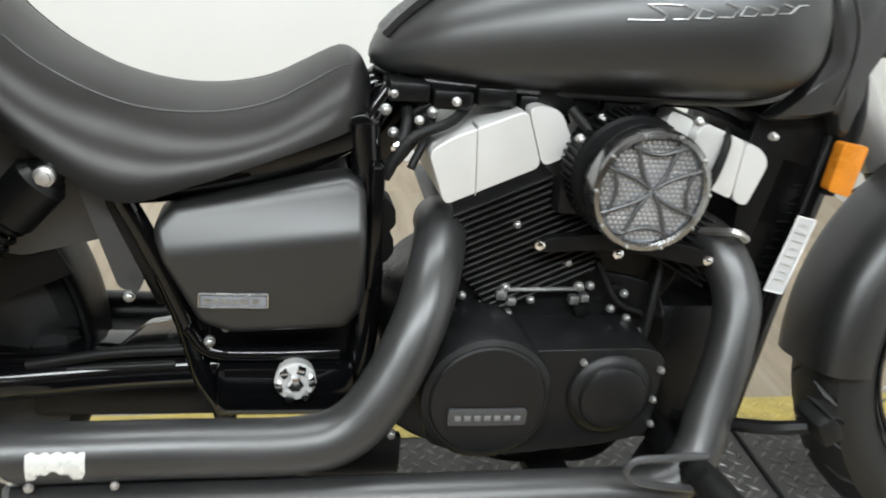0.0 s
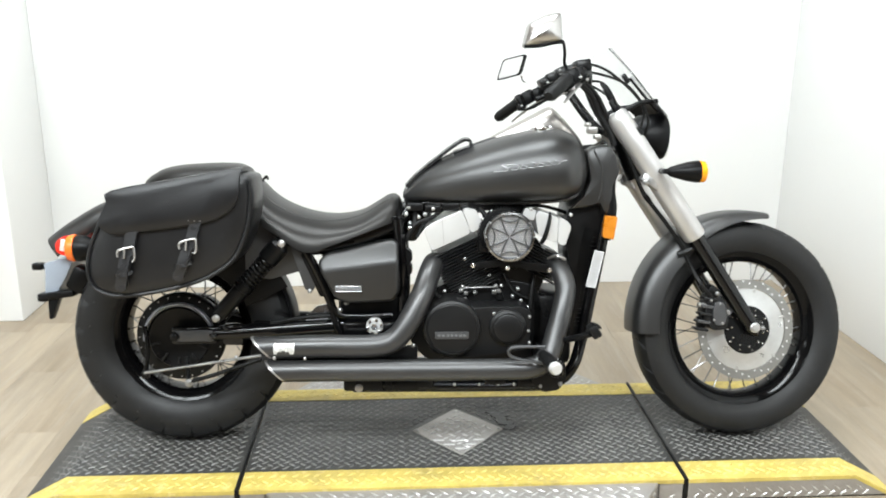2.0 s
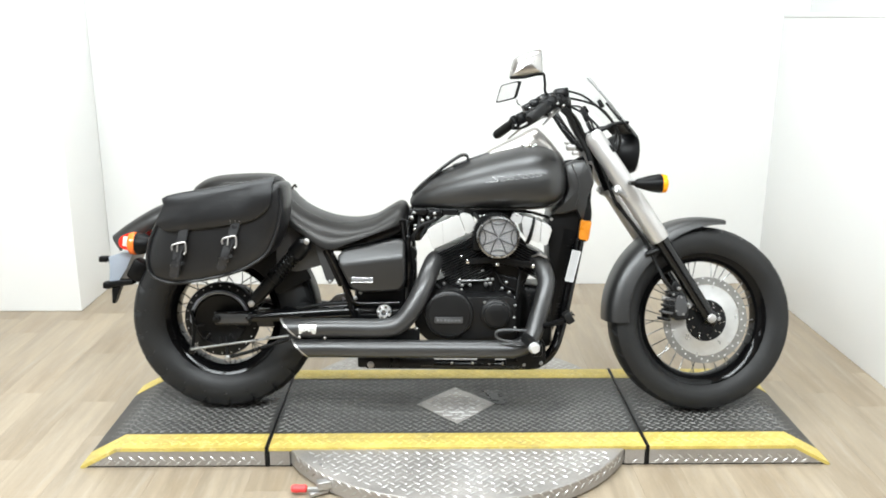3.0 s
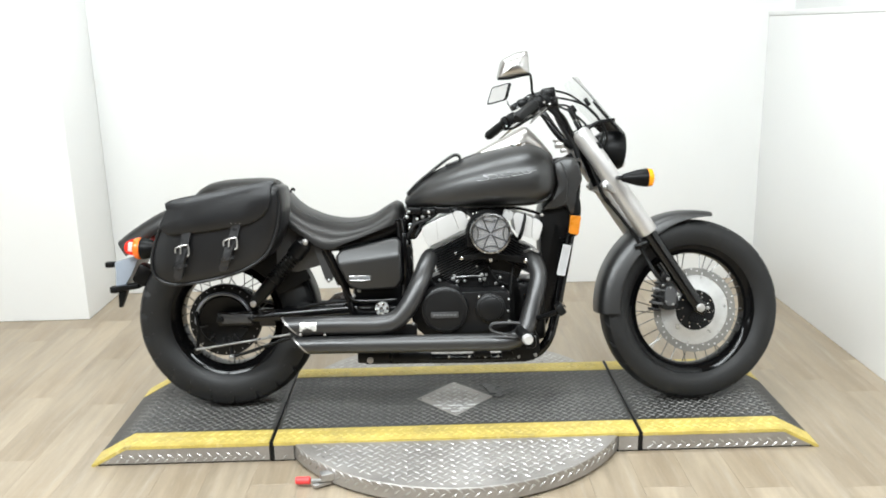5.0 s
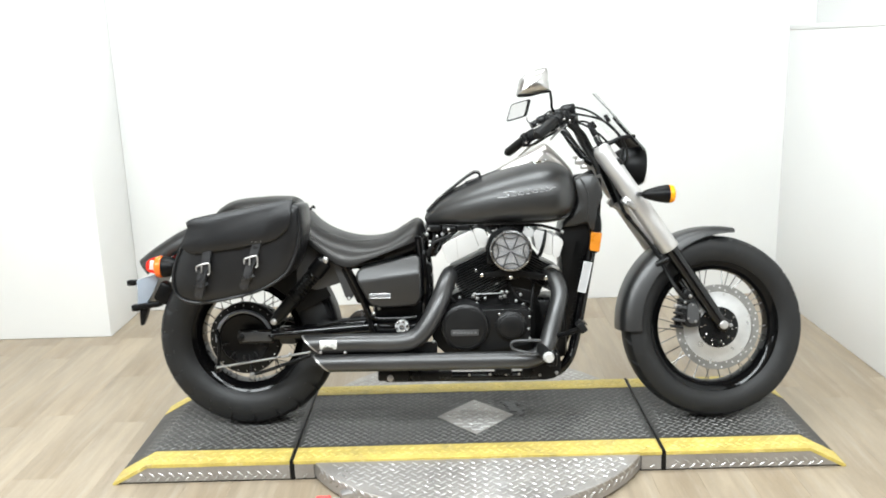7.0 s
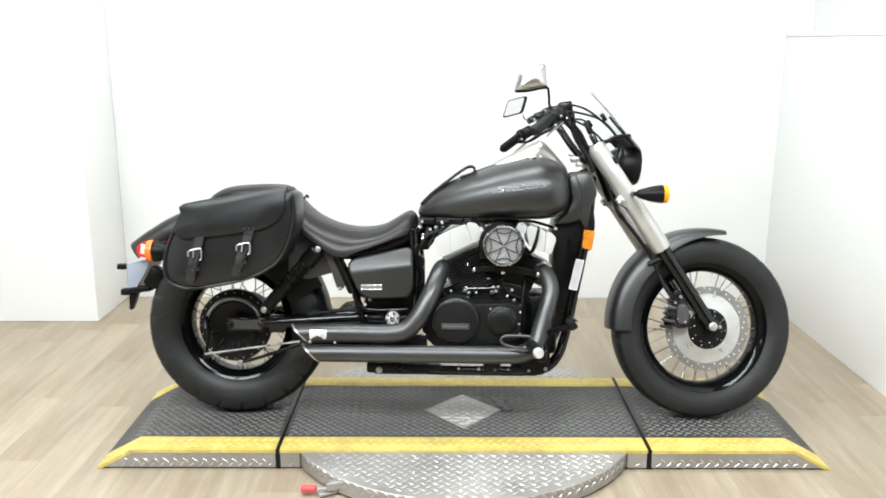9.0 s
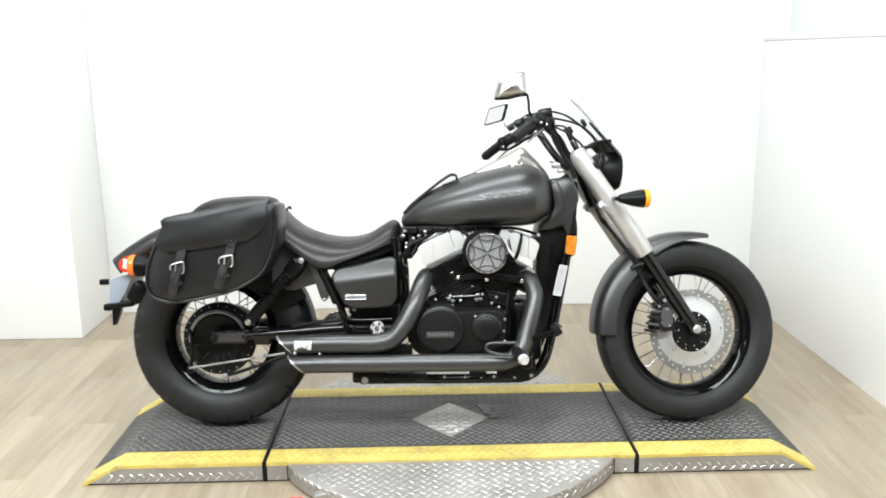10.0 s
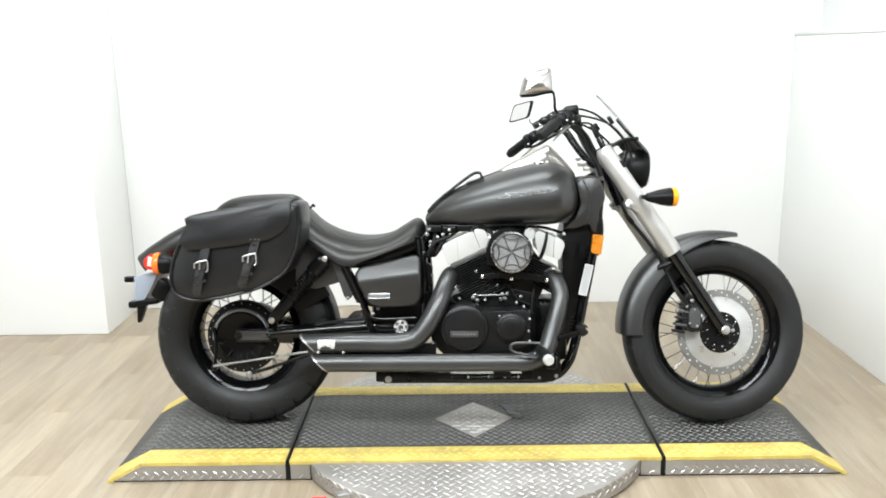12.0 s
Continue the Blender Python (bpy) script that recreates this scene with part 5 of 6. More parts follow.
# pivot cap
bm = lathe(B(), [(0.0235, -0.150), (0.0240, -0.164), (0.0215, -0.1675), (0.0150, -0.1680), (0.0140, -0.1655), (0.0020, -0.1655)], (-0.265, 0, 0.364), "y", 18)
cap = part("pivot_cap", bm, M_SILVER, bike, "bright castellated swingarm pivot nut")
for k in range(6):
    a = k * math.pi / 3 + 0.2
    turn = Matrix.Rotation(-a, 3, "Y")
    part("castle_tooth", block(B(), Vector((-0.265 + 0.0185 * math.cos(a), -0.171, 0.364 + 0.0185 * math.sin(a))), (0.008, 0.009, 0.010), 0.0015, turn), M_CHROME, cap)
part("cap_bolt", lathe(B(), [(0.0095, -0.164), (0.0095, -0.174), (0.0070, -0.1765), (0.0015, -0.177)], (-0.265, 0, 0.364), "y", 6), M_CHROME, cap, "chrome hexagon bolt")
# swingarm
for s in (-1,):
    bm = tube(B(), [(-0.26, s * 0.11, 0.362), (-0.45, s * 0.115, 0.352), (-0.60, s * 0.120, 0.342), (-0.73, s * 0.122, 0.336)], [0.026, 0.022, 0.024, 0.022], 14)
    arm = part("swingarm", bm, M_GLOSS, bike, "gloss black swingarm tube")
    part("axle_lug", block(B(), (-0.775, s * 0.124, 0.333), (0.125, 0.022, 0.050), 0.007), M_GLOSS, arm)
    part("arm_knuckle", block(B(), (-0.665, s * 0.125, 0.335), (0.06, 0.030, 0.062), 0.010), M_GLOSS, arm)
bm = block(B(), (-0.772, -0.139, 0.334), (0.105, 0.008, 0.032), 0.003)
part("axle_plate", bm, M_DARKSTEEL, arm, "dark grey axle adjuster plate")
bolts("axle_nut", M_BLACK, arm, "", [(-0.826, -0.140, 0.333, 0.011, 0.012), (-0.716, -0.15, 0.335, 0.006, 0.01)])
# chain-stay rods seen between tyre and cover
tubes("brake_cable", M_RUBBER, arm, "", [([(-0.56, -0.128, 0.366), (-0.47, -0.13, 0.382), (-0.39, -0.132, 0.388)], 0.006), ([(-0.60, -0.128, 0.356), (-0.40, -0.13, 0.368)], 0.005)])
# polished plate over the swingarm
part("swingarm_plate", prism(B(), rounded([(-0.500, 0.366), (-0.467, 0.377), (-0.431, 0.411), (-0.392, 0.419), (-0.400, 0.374), (-0.384, 0.359)], 0.006), -0.112, -0.100, 0.003), M_DARKCHROME, bike, "polished dark plate over the swingarm")
# grey flat stay
bm = prism(B(), rounded([(-0.500, 0.585), (-0.478, 0.590), (-0.432, 0.472), (-0.440, 0.455), (-0.460, 0.462)], 0.006), -0.128, -0.108, 0.003)
part("fender_stay", bm, M_DARKSTEEL, bike, "dark grey flat stay")
part("stay_bracket", block(B(), (-0.434, -0.116, 0.506), (0.026, 0.03, 0.135), 0.006, Matrix.Rotation(-0.42, 3, "Y")), M_BLACK, bike, "black bracket beside the stay")
bm = prism(B(), rounded([(-0.63, 0.70), (-0.50, 0.63), (-0.462, 0.600), (-0.452, 0.535), (-0.466, 0.514), (-0.560, 0.488), (-0.63, 0.50)], 0.008), -0.105, -0.085, 0.004)
part("inner_guard", bm, M_DARKSTEEL, bike, "dark grey inner guard plate")
part("inner_fender", fender_arch(RC, -92.0, -20.0, lambda s: 0.328, lambda s: 0.010, 0.058, 20, 0.004), M_PLASTIC, bike, "black inner rear mudguard")
bm = lathe(B(), [(0.012, 0.165), (0.060, 0.160), (0.085, 0.140), (0.092, 0.115), (0.090, 0.092), (0.02, 0.090)], RC, "y", 36)
drive = part("final_drive", bm, M_BLACK, bike, "black shaft drive housing")
part("drive_shaft", tube(B(), [(-0.775, 0.122, 0.320), (-0.70, 0.122, 0.318), (-0.45, 0.118, 0.318), (-0.28, 0.11, 0.330)], [0.036, 0.036, 0.030, 0.030], 18), M_BLACK, drive)
# Added black sheet that keeps the area under the bag dark.
arc = [(RC.x + r * math.cos(radians(a)), RC.z + r * math.sin(radians(a))) for r, rng_ in ((0.345, range(25, 122, 8)), (0.215, range(121, 24, -8))) for a in rng_]
part("wheel_shade_fill", prism(B(), arc, -0.098, -0.090, 0.002), M_PLASTIC, bike, "black sheet filling the dark area above the rear wheel")
# Added block, black so that the space behind the upper pipe reads dark.
part("upper_pipe_fill", block(B(), (-0.45, 0.0, 0.300), (0.24, 0.18, 0.055), 0.012), M_BLACK, bike, "black block filling the dark gap behind the upper pipe")
# Plate added to darken the gap between the two pipes.
part("pipe_gap_fill", block(B(), (-0.345, -0.205, 0.294), (0.40, 0.016, 0.050), 0.004), M_BLACK, bike, "black plate filling the dark gap between the pipes")
# Added dark block that closes a light gap ahead of the tyre.
part("wheel_gap_fill", block(B(), (-0.345, 0.02, 0.425), (0.060, 0.16, 0.10), 0.012), M_PLASTIC, bike, "black block filling the gap ahead of the rear wheel")
part("rear_guard", block(B(), (-0.600, -0.078, 0.545), (0.12, 0.012, 0.13), 0.005, Matrix.Rotation(-0.7, 3, "Y")), M_PLASTIC, bike, "black guard behind the shock absorber")

# Added block that keeps the gap below the side cover dark.
part("side_cover_fill", block(B(), (-0.28, -0.02, 0.405), (0.17, 0.20, 0.085), 0.01), M_PLASTIC, bike, "black block filling the dark gap under the side cover")
# Black block added to fill the open space by the swingarm with dark.
part("swingarm_gap_fill", block(B(), (-0.47, -0.055, 0.338), (0.30, 0.07, 0.050), 0.012), M_GLOSS, bike, "gloss black block filling the dark gap by the swingarm")
# Added black block, darkens the gap between crankcase and front pipe.
part("front_gap_fill", block(B(), (0.235, 0.0, 0.335), (0.13, 0.20, 0.21), 0.02), M_BLACK, bike, "black block filling the dark gap in front of the crankcase")

# rear brake rods
bm = B()
tube(bm, [(-0.912, -0.128, 0.360), (-0.906, -0.132, 0.30), (-0.914, -0.130, 0.228)], 0.007, 8, flat=0.7)
block(bm, (-0.915, -0.130, 0.222), (0.020, 0.02, 0.024), 0.004)
part("brake_arm", bm, M_BLACK, bike, "black rear brake arm")
bm = B()
rod(bm, (-0.916, -0.140, 0.228), (-0.585, -0.150, 0.279), 0.0042)
part("brake_rod", bm, M_BOLT, bike, "steel rear brake rod")
tubes("torque_rod", M_BLACK, bike, "black brake torque rod", [([(-0.795, -0.140, 0.200), (-0.72, -0.145, 0.222), (-0.585, -0.150, 0.268)], 0.006), ([(-0.80, -0.120, 0.27), (-0.795, -0.135, 0.200)], 0.006)])
bolts("rod_bolt", M_BOLT, bike, "", [(-0.791, -0.144, 0.199, 0.009, 0.008), (-0.655, -0.150, 0.273, 0.005, 0.006)])

# shocks
for s in (-1, 1):
    a, b = Vector((-0.518, s * 0.150, 0.598)), Vector((-0.703, s * 0.148, 0.390))
    d = (b - a).normalized()
    bm = B()
    tube(bm, [a - d * 0.012, a + d * 0.01, a + d * 0.062, a + d * 0.066, a + d * 0.150, a + d * 0.153, a + d * 0.172, a + d * 0.176, b - d * 0.02, b + d * 0.012], [0.013, 0.022, 0.022, 0.016, 0.016, 0.027, 0.027, 0.0235, 0.022, 0.014], 16, 1)
    sh = part("shock_absorber", bm, M_BLACK, bike, "black rear shock absorber")
    bm = B()
    side = d.cross(Vector((0, 1, 0))).normalized()
    other = Vector((0, 1, 0))
    pts = []
    turns = 8
    for k in range(turns * 10 + 1):
        t = k / (turns * 10)
        ang = 2 * math.pi * turns * t
        pts.append(a + d * (0.060 + 0.094 * t) + side * 0.0225 * math.cos(ang) + other * 0.0225 * math.sin(ang))
    tube(bm, pts, 0.0034, 6, 1)
    part("coil_spring", bm, M_BLACK, sh, "black coil spring")
    for q in (a, b):
        bm = lathe(B(), [(0.0105, s * 0.016), (0.0105, s * 0.023), (0.007, s * 0.025), (0.007, s * 0.029), (0.004, s * 0.030)], q, "y", 12)
        part("shock_nut", bm, M_STEEL, sh, "steel dome nut")
    bm = tube(B(), [a + d * 0.004, a + d * 0.012, a + d * 0.062, a + d * 0.066], [0.022, 0.029, 0.029, 0.024], 18, 1)
    part("shock_cap", bm, M_BLACK, sh, "black upper spring cap")

# radiator and neck covers
bm = block(B(), (0.325, 0, 0.475), (0.055, 0.176, 0.33), 0.006, Matrix.Rotation(0.19, 3, "Y"))
rad = part("radiator", bm, M_BLACK, bike, "black radiator between the frame tubes")
bm = block(B(), (0, 0, 0), (0.036, 0.18, 0.003), 0.0008, segs=1)
me = shared("radiator_fin", bm, M_BLACK)
for k in range(22):
    w = 0.345 + k * 0.0122
    piece("radiator_fin", me, rad, Matrix.Translation((0.348 + (w - 0.475) * 0.19, 0, w)))
for s in (-1, 1):
    NECK = rounded([(0.326, 0.846), (0.352, 0.862), (0.396, 0.866), (0.416, 0.838), (0.428, 0.790), (0.404, 0.742), (0.418, 0.672), (0.384, 0.664), (0.372, 0.700), (0.345, 0.690), (0.282, 0.684), (0.318, 0.712), (0.342, 0.770)], 0.014)
    bm = B()
    ring_faces(bm, [[(0.370 + (u - 0.370) * f, s * (v - 0.05 * max(0.0, u - 0.385)), 0.765 + (w - 0.765) * f) for u, w in NECK] for f, v in ((1.0, 0.05), (1.0, 0.094), (0.985, 0.106), (0.95, 0.112), (0.88, 0.116), (0.5, 0.119), (0.1, 0.120))])
    nk = part("neck_cover", bm, M_PAINT, bike, "satin charcoal steering neck cover", 0.5)
    part("cover_crease", tube(B(), [(0.350, s * 0.115, 0.850), (0.372, s * 0.1195, 0.800), (0.374, s * 0.1195, 0.750), (0.366, s * 0.1170, 0.712)], 0.0030, 8), M_PAINT, nk)
    bm = B()
    tube(bm, [(0.388, s * 0.088, 0.782), (0.397, s * 0.096, 0.747), (0.403, s * 0.100, 0.697), (0.402, s * 0.102, 0.662), (0.393, s * 0.102, 0.597)], [0.012, 0.016, 0.018, 0.017, 0.012], 14)
    part("reflector_mount", bm, M_PLASTIC, nk)
    bm = prism(B(), rounded([(0.382, 0.669), (0.418, 0.665), (0.408, 0.600), (0.376, 0.608)], 0.005), s * 0.130, s * 0.112, 0.004)
    part("side_reflector", bm, M_REFLECTOR, nk, "amber side reflector")
# Frame gusset, widened so its black also fills the shaded recess.
bm = prism(B(), rounded([(0.288, 0.690), (0.330, 0.730), (0.372, 0.775), (0.400, 0.770), (0.405, 0.700), (0.378, 0.600), (0.350, 0.46), (0.290, 0.46), (0.284, 0.575), (0.278, 0.640)], 0.012), -0.088, 0.088, 0.008)
part("neck_gusset_fill", bm, M_BLACK, bike, "black frame gusset")
# label on the down tube
bm = prism(B(), [(0.360, 0.567), (0.386, 0.562), (0.363, 0.460), (0.337, 0.465)], -0.1085, -0.1060, 0.0)
lab = part("label", bm, M_LABEL, fr, "white information label")
bm = B()
for k in range(8):
    f = 0.10 + k * 0.105
    c = Vector((0.373, -0.1088, 0.5645)).lerp(Vector((0.350, -0.1088, 0.4625)), f)
    block(bm, c, (0.014 if k % 3 else 0.010, 0.0006, 0.0022), 0.0, Matrix.Rotation(0.2, 3, "Y"))
part("lettering_bar", bm, M_STEEL, lab, "grey lettering too small to read")

for p, q in (((0.360, 0.567), (0.386, 0.562)), ((0.386, 0.562), (0.363, 0.460)), ((0.363, 0.460), (0.337, 0.465)), ((0.337, 0.465), (0.360, 0.567))):
    part("label_border", rod(B(), (p[0], -0.1085, p[1]), (q[0], -0.1085, q[1]), 0.0013), M_LABELWHITE, lab, "white printed border")

# lower skid, pegs and pedals
blocks("lower_bracket", M_BLACK, bike, "black lower frame bracket", [((-0.05, -0.13, 0.172), (0.56, 0.018, 0.014), 0.004, 0), ((-0.30, -0.14, 0.192), (0.11, 0.03, 0.040), 0.008, 0), ((-0.19, -0.12, 0.186), (0.10, 0.05, 0.034), 0.008, 0), ((0.20, -0.14, 0.195), (0.12, 0.03, 0.034), 0.008, 0), ((0.075, -0.10, 0.197), (0.06, 0.10, 0.020), 0.006, 0), ((-0.125, -0.13, 0.190), (0.05, 0.03, 0.022), 0.005, 0)])
bolts("bracket_bolt", M_STEEL, bike, "", [(-0.311, -0.158, 0.184, 0.009, 0.006), (0.247, -0.158, 0.190, 0.006, 0.006)] + [(u, -0.142, 0.188, 0.0035, 0.004) for u in (-0.04, 0.03, 0.085, 0.13)])
bm = B()
block(bm, (0.205, -0.20, 0.285), (0.05, 0.14, 0.035), 0.010, Matrix.Rotation(0.5, 3, "Y"))
block(bm, (0.232, -0.235, 0.262), (0.035, 0.07, 0.04), 0.008)
tube(bm, [(0.255, -0.14, 0.235), (0.240, -0.20, 0.258), (0.225, -0.25, 0.285)], 0.014, 10)
mount = part("peg_mount", bm, M_BLACK, bike, "black forward footpeg mount")
part("peg_bracket", prism(B(), rounded([(0.170, 0.232), (0.196, 0.292), (0.240, 0.304), (0.266, 0.262), (0.268, 0.215), (0.248, 0.188), (0.206, 0.182), (0.178, 0.198)], 0.010), -0.205, -0.150, 0.007), M_BLACK, mount, "black cast peg bracket")
bolts("bracket_bolt", M_BOLT, mount, "", [(0.252, -0.206, 0.206, 0.005, 0.005), (0.196, -0.206, 0.200, 0.004, 0.005), (0.250, -0.206, 0.268, 0.004, 0.005)])
bm = B()
tube(bm, [(0.198, -0.250, 0.300), (0.205, -0.290, 0.297), (0.214, -0.345, 0.292)], [0.016, 0.019, 0.019], 18, 2)
peg = part("footpeg", bm, M_RUBBER, mount, "black rubber footpeg")
bm = B()
tube(bm, [(0.2135, -0.344, 0.2922), (0.2150, -0.352, 0.2915), (0.2165, -0.362, 0.291)], [0.0180, 0.0180, 0.0135], 12, 1)
part("end_cap", bm, M_SILVER, peg, "silver peg end cap")
bm = B()
tube(bm, [(0.195, -0.285, 0.333), (0.14, -0.290, 0.335), (0.106, -0.290, 0.332), (0.098, -0.290, 0.318), (0.112, -0.290, 0.305), (0.16, -0.288, 0.294), (0.20, -0.280, 0.285)], 0.0045, 8)
part("brake_pedal", bm, M_DARKSTEEL, mount, "dark grey wire brake pedal loop")
bm = tube(B(), [(0.215, -0.16, 0.310), (0.245, -0.205, 0.328), (0.285, -0.255, 0.350), (0.318, -0.28, 0.366)], 0.009, 8)
lever = part("foot_lever", bm, M_BLACK, bike, "black forward brake pedal lever")
bm = block(B(), (0.326, -0.285, 0.376), (0.026, 0.05, 0.036), 0.006, Matrix.Rotation(-0.55, 3, "Y"))
part("lever_pad", bm, M_RUBBER, lever, "ribbed black rubber pad")
for k in range(4):
    bm = block(B(), (0.322 + 0.006 * k, -0.285, 0.394 - 0.002 * k), (0.003, 0.046, 0.008), 0.001, Matrix.Rotation(-0.55, 3, "Y"))
    part("pad_rib", bm, M_RUBBER, lever)
# ---- headlight, screen, bars ----
bm = lathe(B(), [(0.012, -0.085), (0.040, -0.078), (0.060, -0.050), (0.068, -0.010), (0.070, 0.020), (0.066, 0.028), (0.060, 0.030)], (0, 0, 0), "x", 36)
bmesh.ops.transform(bm, matrix=Matrix.Translation((0.552, 0, 0.892)) @ Matrix.Rotation(radians(4), 4, "Y"), verts=bm.verts)
lamp = part("headlight", steered(bm), M_PLASTIC, bike, "black headlight bucket")
bm = lathe(B(), [(0.064, 0.026), (0.060, 0.034), (0.03, 0.042), (0.005, 0.044)], (0.550, 0, 0.888), "x", 32)
part("lens", steered(bm), M_PLAINWHITE, lamp, "clear headlight lens")
bm = B()
rings = []
for i in range(13):
    t = i / 12
    u, w = 0.586 + (0.419 - 0.586) * t - 0.006 * math.sin(t * math.pi), 0.952 + (1.153 - 0.952) * t
    hw = 0.100 + 0.02 * math.sin(t * 2.2) - 0.11 * max(0, t - 0.55) ** 1.3
    row = []
    for k in range(11):
        q = -1 + k / 5
        row.append(Vector((u - 0.030 * abs(q) ** 2.0, hw * q, w - 0.01 * q * q)))
    rings.append(row)


def sheet_part(rows, thick):
    bm = B()
    full = []
    for row in rows:
        back = [p + Vector((-thick * 0.8, 0, -thick * 0.6)) for p in row]
        full.append(row + back[::-1])
    ring_faces(bm, full)
    return bm


scr = part("fly_screen", steered(sheet_part(rings[:4], 0.005)), M_PLASTIC, bike, "black lower half of the fly screen")
clear = part("clear_screen", steered(sheet_part(rings[3:], 0.003)), M_ACRYLIC, scr, "clear acrylic upper screen")
clear.visible_shadow = False
part("screen_edge", steered(tube(B(), [r[5] + Vector((-0.003, 0, -0.002)) for r in rings[1:8]], 0.0055, 8, 1)), M_BLACK, scr, "black trim up the screen centre")
for s in (-1, 1):
    tubes("screen_bracket", M_BLACK, scr, "black screen bracket", [([(0.417, s * 0.10, 0.954), (0.445, s * 0.10, 0.968), (0.478, s * 0.10, 0.984), (0.530, s * 0.09, 0.990)], 0.007)], steered)
    part("screen_clip", steered(block(B(), (0.432, s * 0.10, 1.052), (0.014, 0.014, 0.030), 0.004, Matrix.Rotation(-0.6, 3, "Y"))), M_BLACK, scr)

for s in (-1, 1):
    bm = tube(B(), [(0.415, s * 0.045, 0.905), (0.385, s * 0.055, 0.930), (0.352, s * 0.07, 0.975), (0.322, s * 0.095, 1.028), (0.308, s * 0.14, 1.055), (0.280, s * 0.205, 1.056), (0.215, s * 0.280, 1.028), (0.148, s * 0.352, 0.976)], 0.0135, 12)
    bars = part("handlebar", steered(bm), M_BLACK, bike, "black swept handlebar half")
    bm = B()
    tube(bm, [(0.206, s * 0.290, 1.022), (0.196, s * 0.301, 1.014), (0.150, s * 0.350, 0.978), (0.142, s * 0.358, 0.972)], [0.0205, 0.0180, 0.0180, 0.012], 16, 1)
    part("grip", steered(bm), M_RUBBER, bars, "black rubber grip")
    blocks("switch_box", M_PLASTIC, bars, "black switch cluster", [((0.208, s * 0.283, 1.022), (0.024, 0.040, 0.050), 0.008, -0.6), ((0.228, s * 0.262, 1.034), (0.040, 0.050, 0.044), 0.010, -0.5), ((0.205, s * 0.275, 1.002), (0.018, 0.03, 0.022), 0.004, -0.3), ((0.252, s * 0.235, 1.044), (0.036, 0.045, 0.036), 0.008, -0.4)], steered)
    blocks("master_cylinder", M_BLACK, bars, "black brake fluid reservoir", [((0.275, s * 0.195, 1.072), (0.044, 0.050, 0.034), 0.006, -0.15), ((0.262, s * 0.205, 1.030), (0.05, 0.03, 0.018), 0.006, -0.4), ((0.285, s * 0.18, 1.045), (0.03, 0.03, 0.03), 0.005, 0.3)], steered)
    part("lever", steered(tube(B(), [(0.262, s * 0.225, 1.020), (0.225, s * 0.285, 0.992), (0.190, s * 0.335, 0.960)], [0.006, 0.006, 0.004], 8, flat=0.6)), M_STEEL, bars, "brushed hand lever")
    bolts("switch_screw", M_STEEL, bars, "", [(0.205 + 0.018 * k, s * 0.278 - 0.026, 1.005 + 0.012 * k - 0.018 * (k % 2), 0.003, 0.004) for k in range(4)], STEER)
    tubes("switch_lead", M_RUBBER, bars, "", [([(0.205, s * 0.275, 0.995), (0.235, s * 0.235, 0.998), (0.28, s * 0.16, 1.025), (0.315, s * 0.10, 1.035)], 0.005)], steered)

blocks("control_housing", M_COVER, bars, "dull black control housing", [((0.150, -0.262, 1.020), (0.024, 0.04, 0.022), 0.006, -0.5), ((0.176, -0.250, 1.034), (0.030, 0.04, 0.026), 0.008, -0.3), ((0.205, -0.235, 1.046), (0.030, 0.05, 0.034), 0.008, -0.5), ((0.235, -0.225, 1.058), (0.026, 0.04, 0.026), 0.006, -0.2), ((0.190, -0.262, 1.008), (0.026, 0.03, 0.022), 0.005, 0.2)], steered)
tubes("control_lever", M_STEEL, bars, "small bright control lever", [([(0.262, -0.22, 1.022), (0.215, -0.27, 0.998), (0.165, -0.31, 0.972)], 0.004)], steered)
bolts("control_screw", M_BOLT, bars, "", [(0.158, -0.285, 1.016, 0.003, 0.004), (0.197, -0.262, 1.052, 0.003, 0.004), (0.222, -0.262, 1.036, 0.003, 0.004)], STEER)

# mirrors
bm = tube(B(), [(0.245, -0.215, 1.050), (0.214, -0.245, 1.070), (0.206, -0.275, 1.094), (0.200, -0.285, 1.122)], 0.0045, 8)
mr = part("mirror", steered(bm), M_BLACK, bike, "chrome mirror on its black stem")
RIM = rounded([(0.088, 1.106), (0.103, 1.170), (0.150, 1.195), (0.194, 1.202), (0.199, 1.122), (0.14, 1.108)], 0.012)
bm = B()
ring_faces(bm, [[(0.148 + (u - 0.148) * f, v, 1.150 + (w - 1.150) * f) for u, w in RIM] for f, v in ((0.93, -0.268), (1.0, -0.275), (0.985, -0.284), (0.93, -0.293), (0.82, -0.302), (0.66, -0.309), (0.46, -0.314), (0.24, -0.317), (0.06, -0.318))])
part("mirror_shell", steered(bm), M_MIRRORBACK, mr, "chrome mirror back")
bm = tube(B(), [(0.093, -0.292, 1.108), (0.133, -0.294, 1.110), (0.167, -0.294, 1.118), (0.198, -0.292, 1.122)], 0.0050, 8)
part("mirror_rim", steered(bm), M_BLACK, mr, "black lower rim of the mirror")
bm = tube(B(), [(0.262, 0.215, 1.060), (0.246, 0.26, 1.075), (0.230, 0.32, 1.090), (0.224, 0.355, 1.115)], 0.005, 8)
ml = part("mirror", steered(bm), M_CHROME, bike, "black-rimmed mirror on its stem")
L = [(0.158, 1.096), (0.175, 1.158), (0.239, 1.175), (0.224, 1.115)]
cx, cw = sum(p[0] for p in L) / 4, sum(p[1] for p in L) / 4
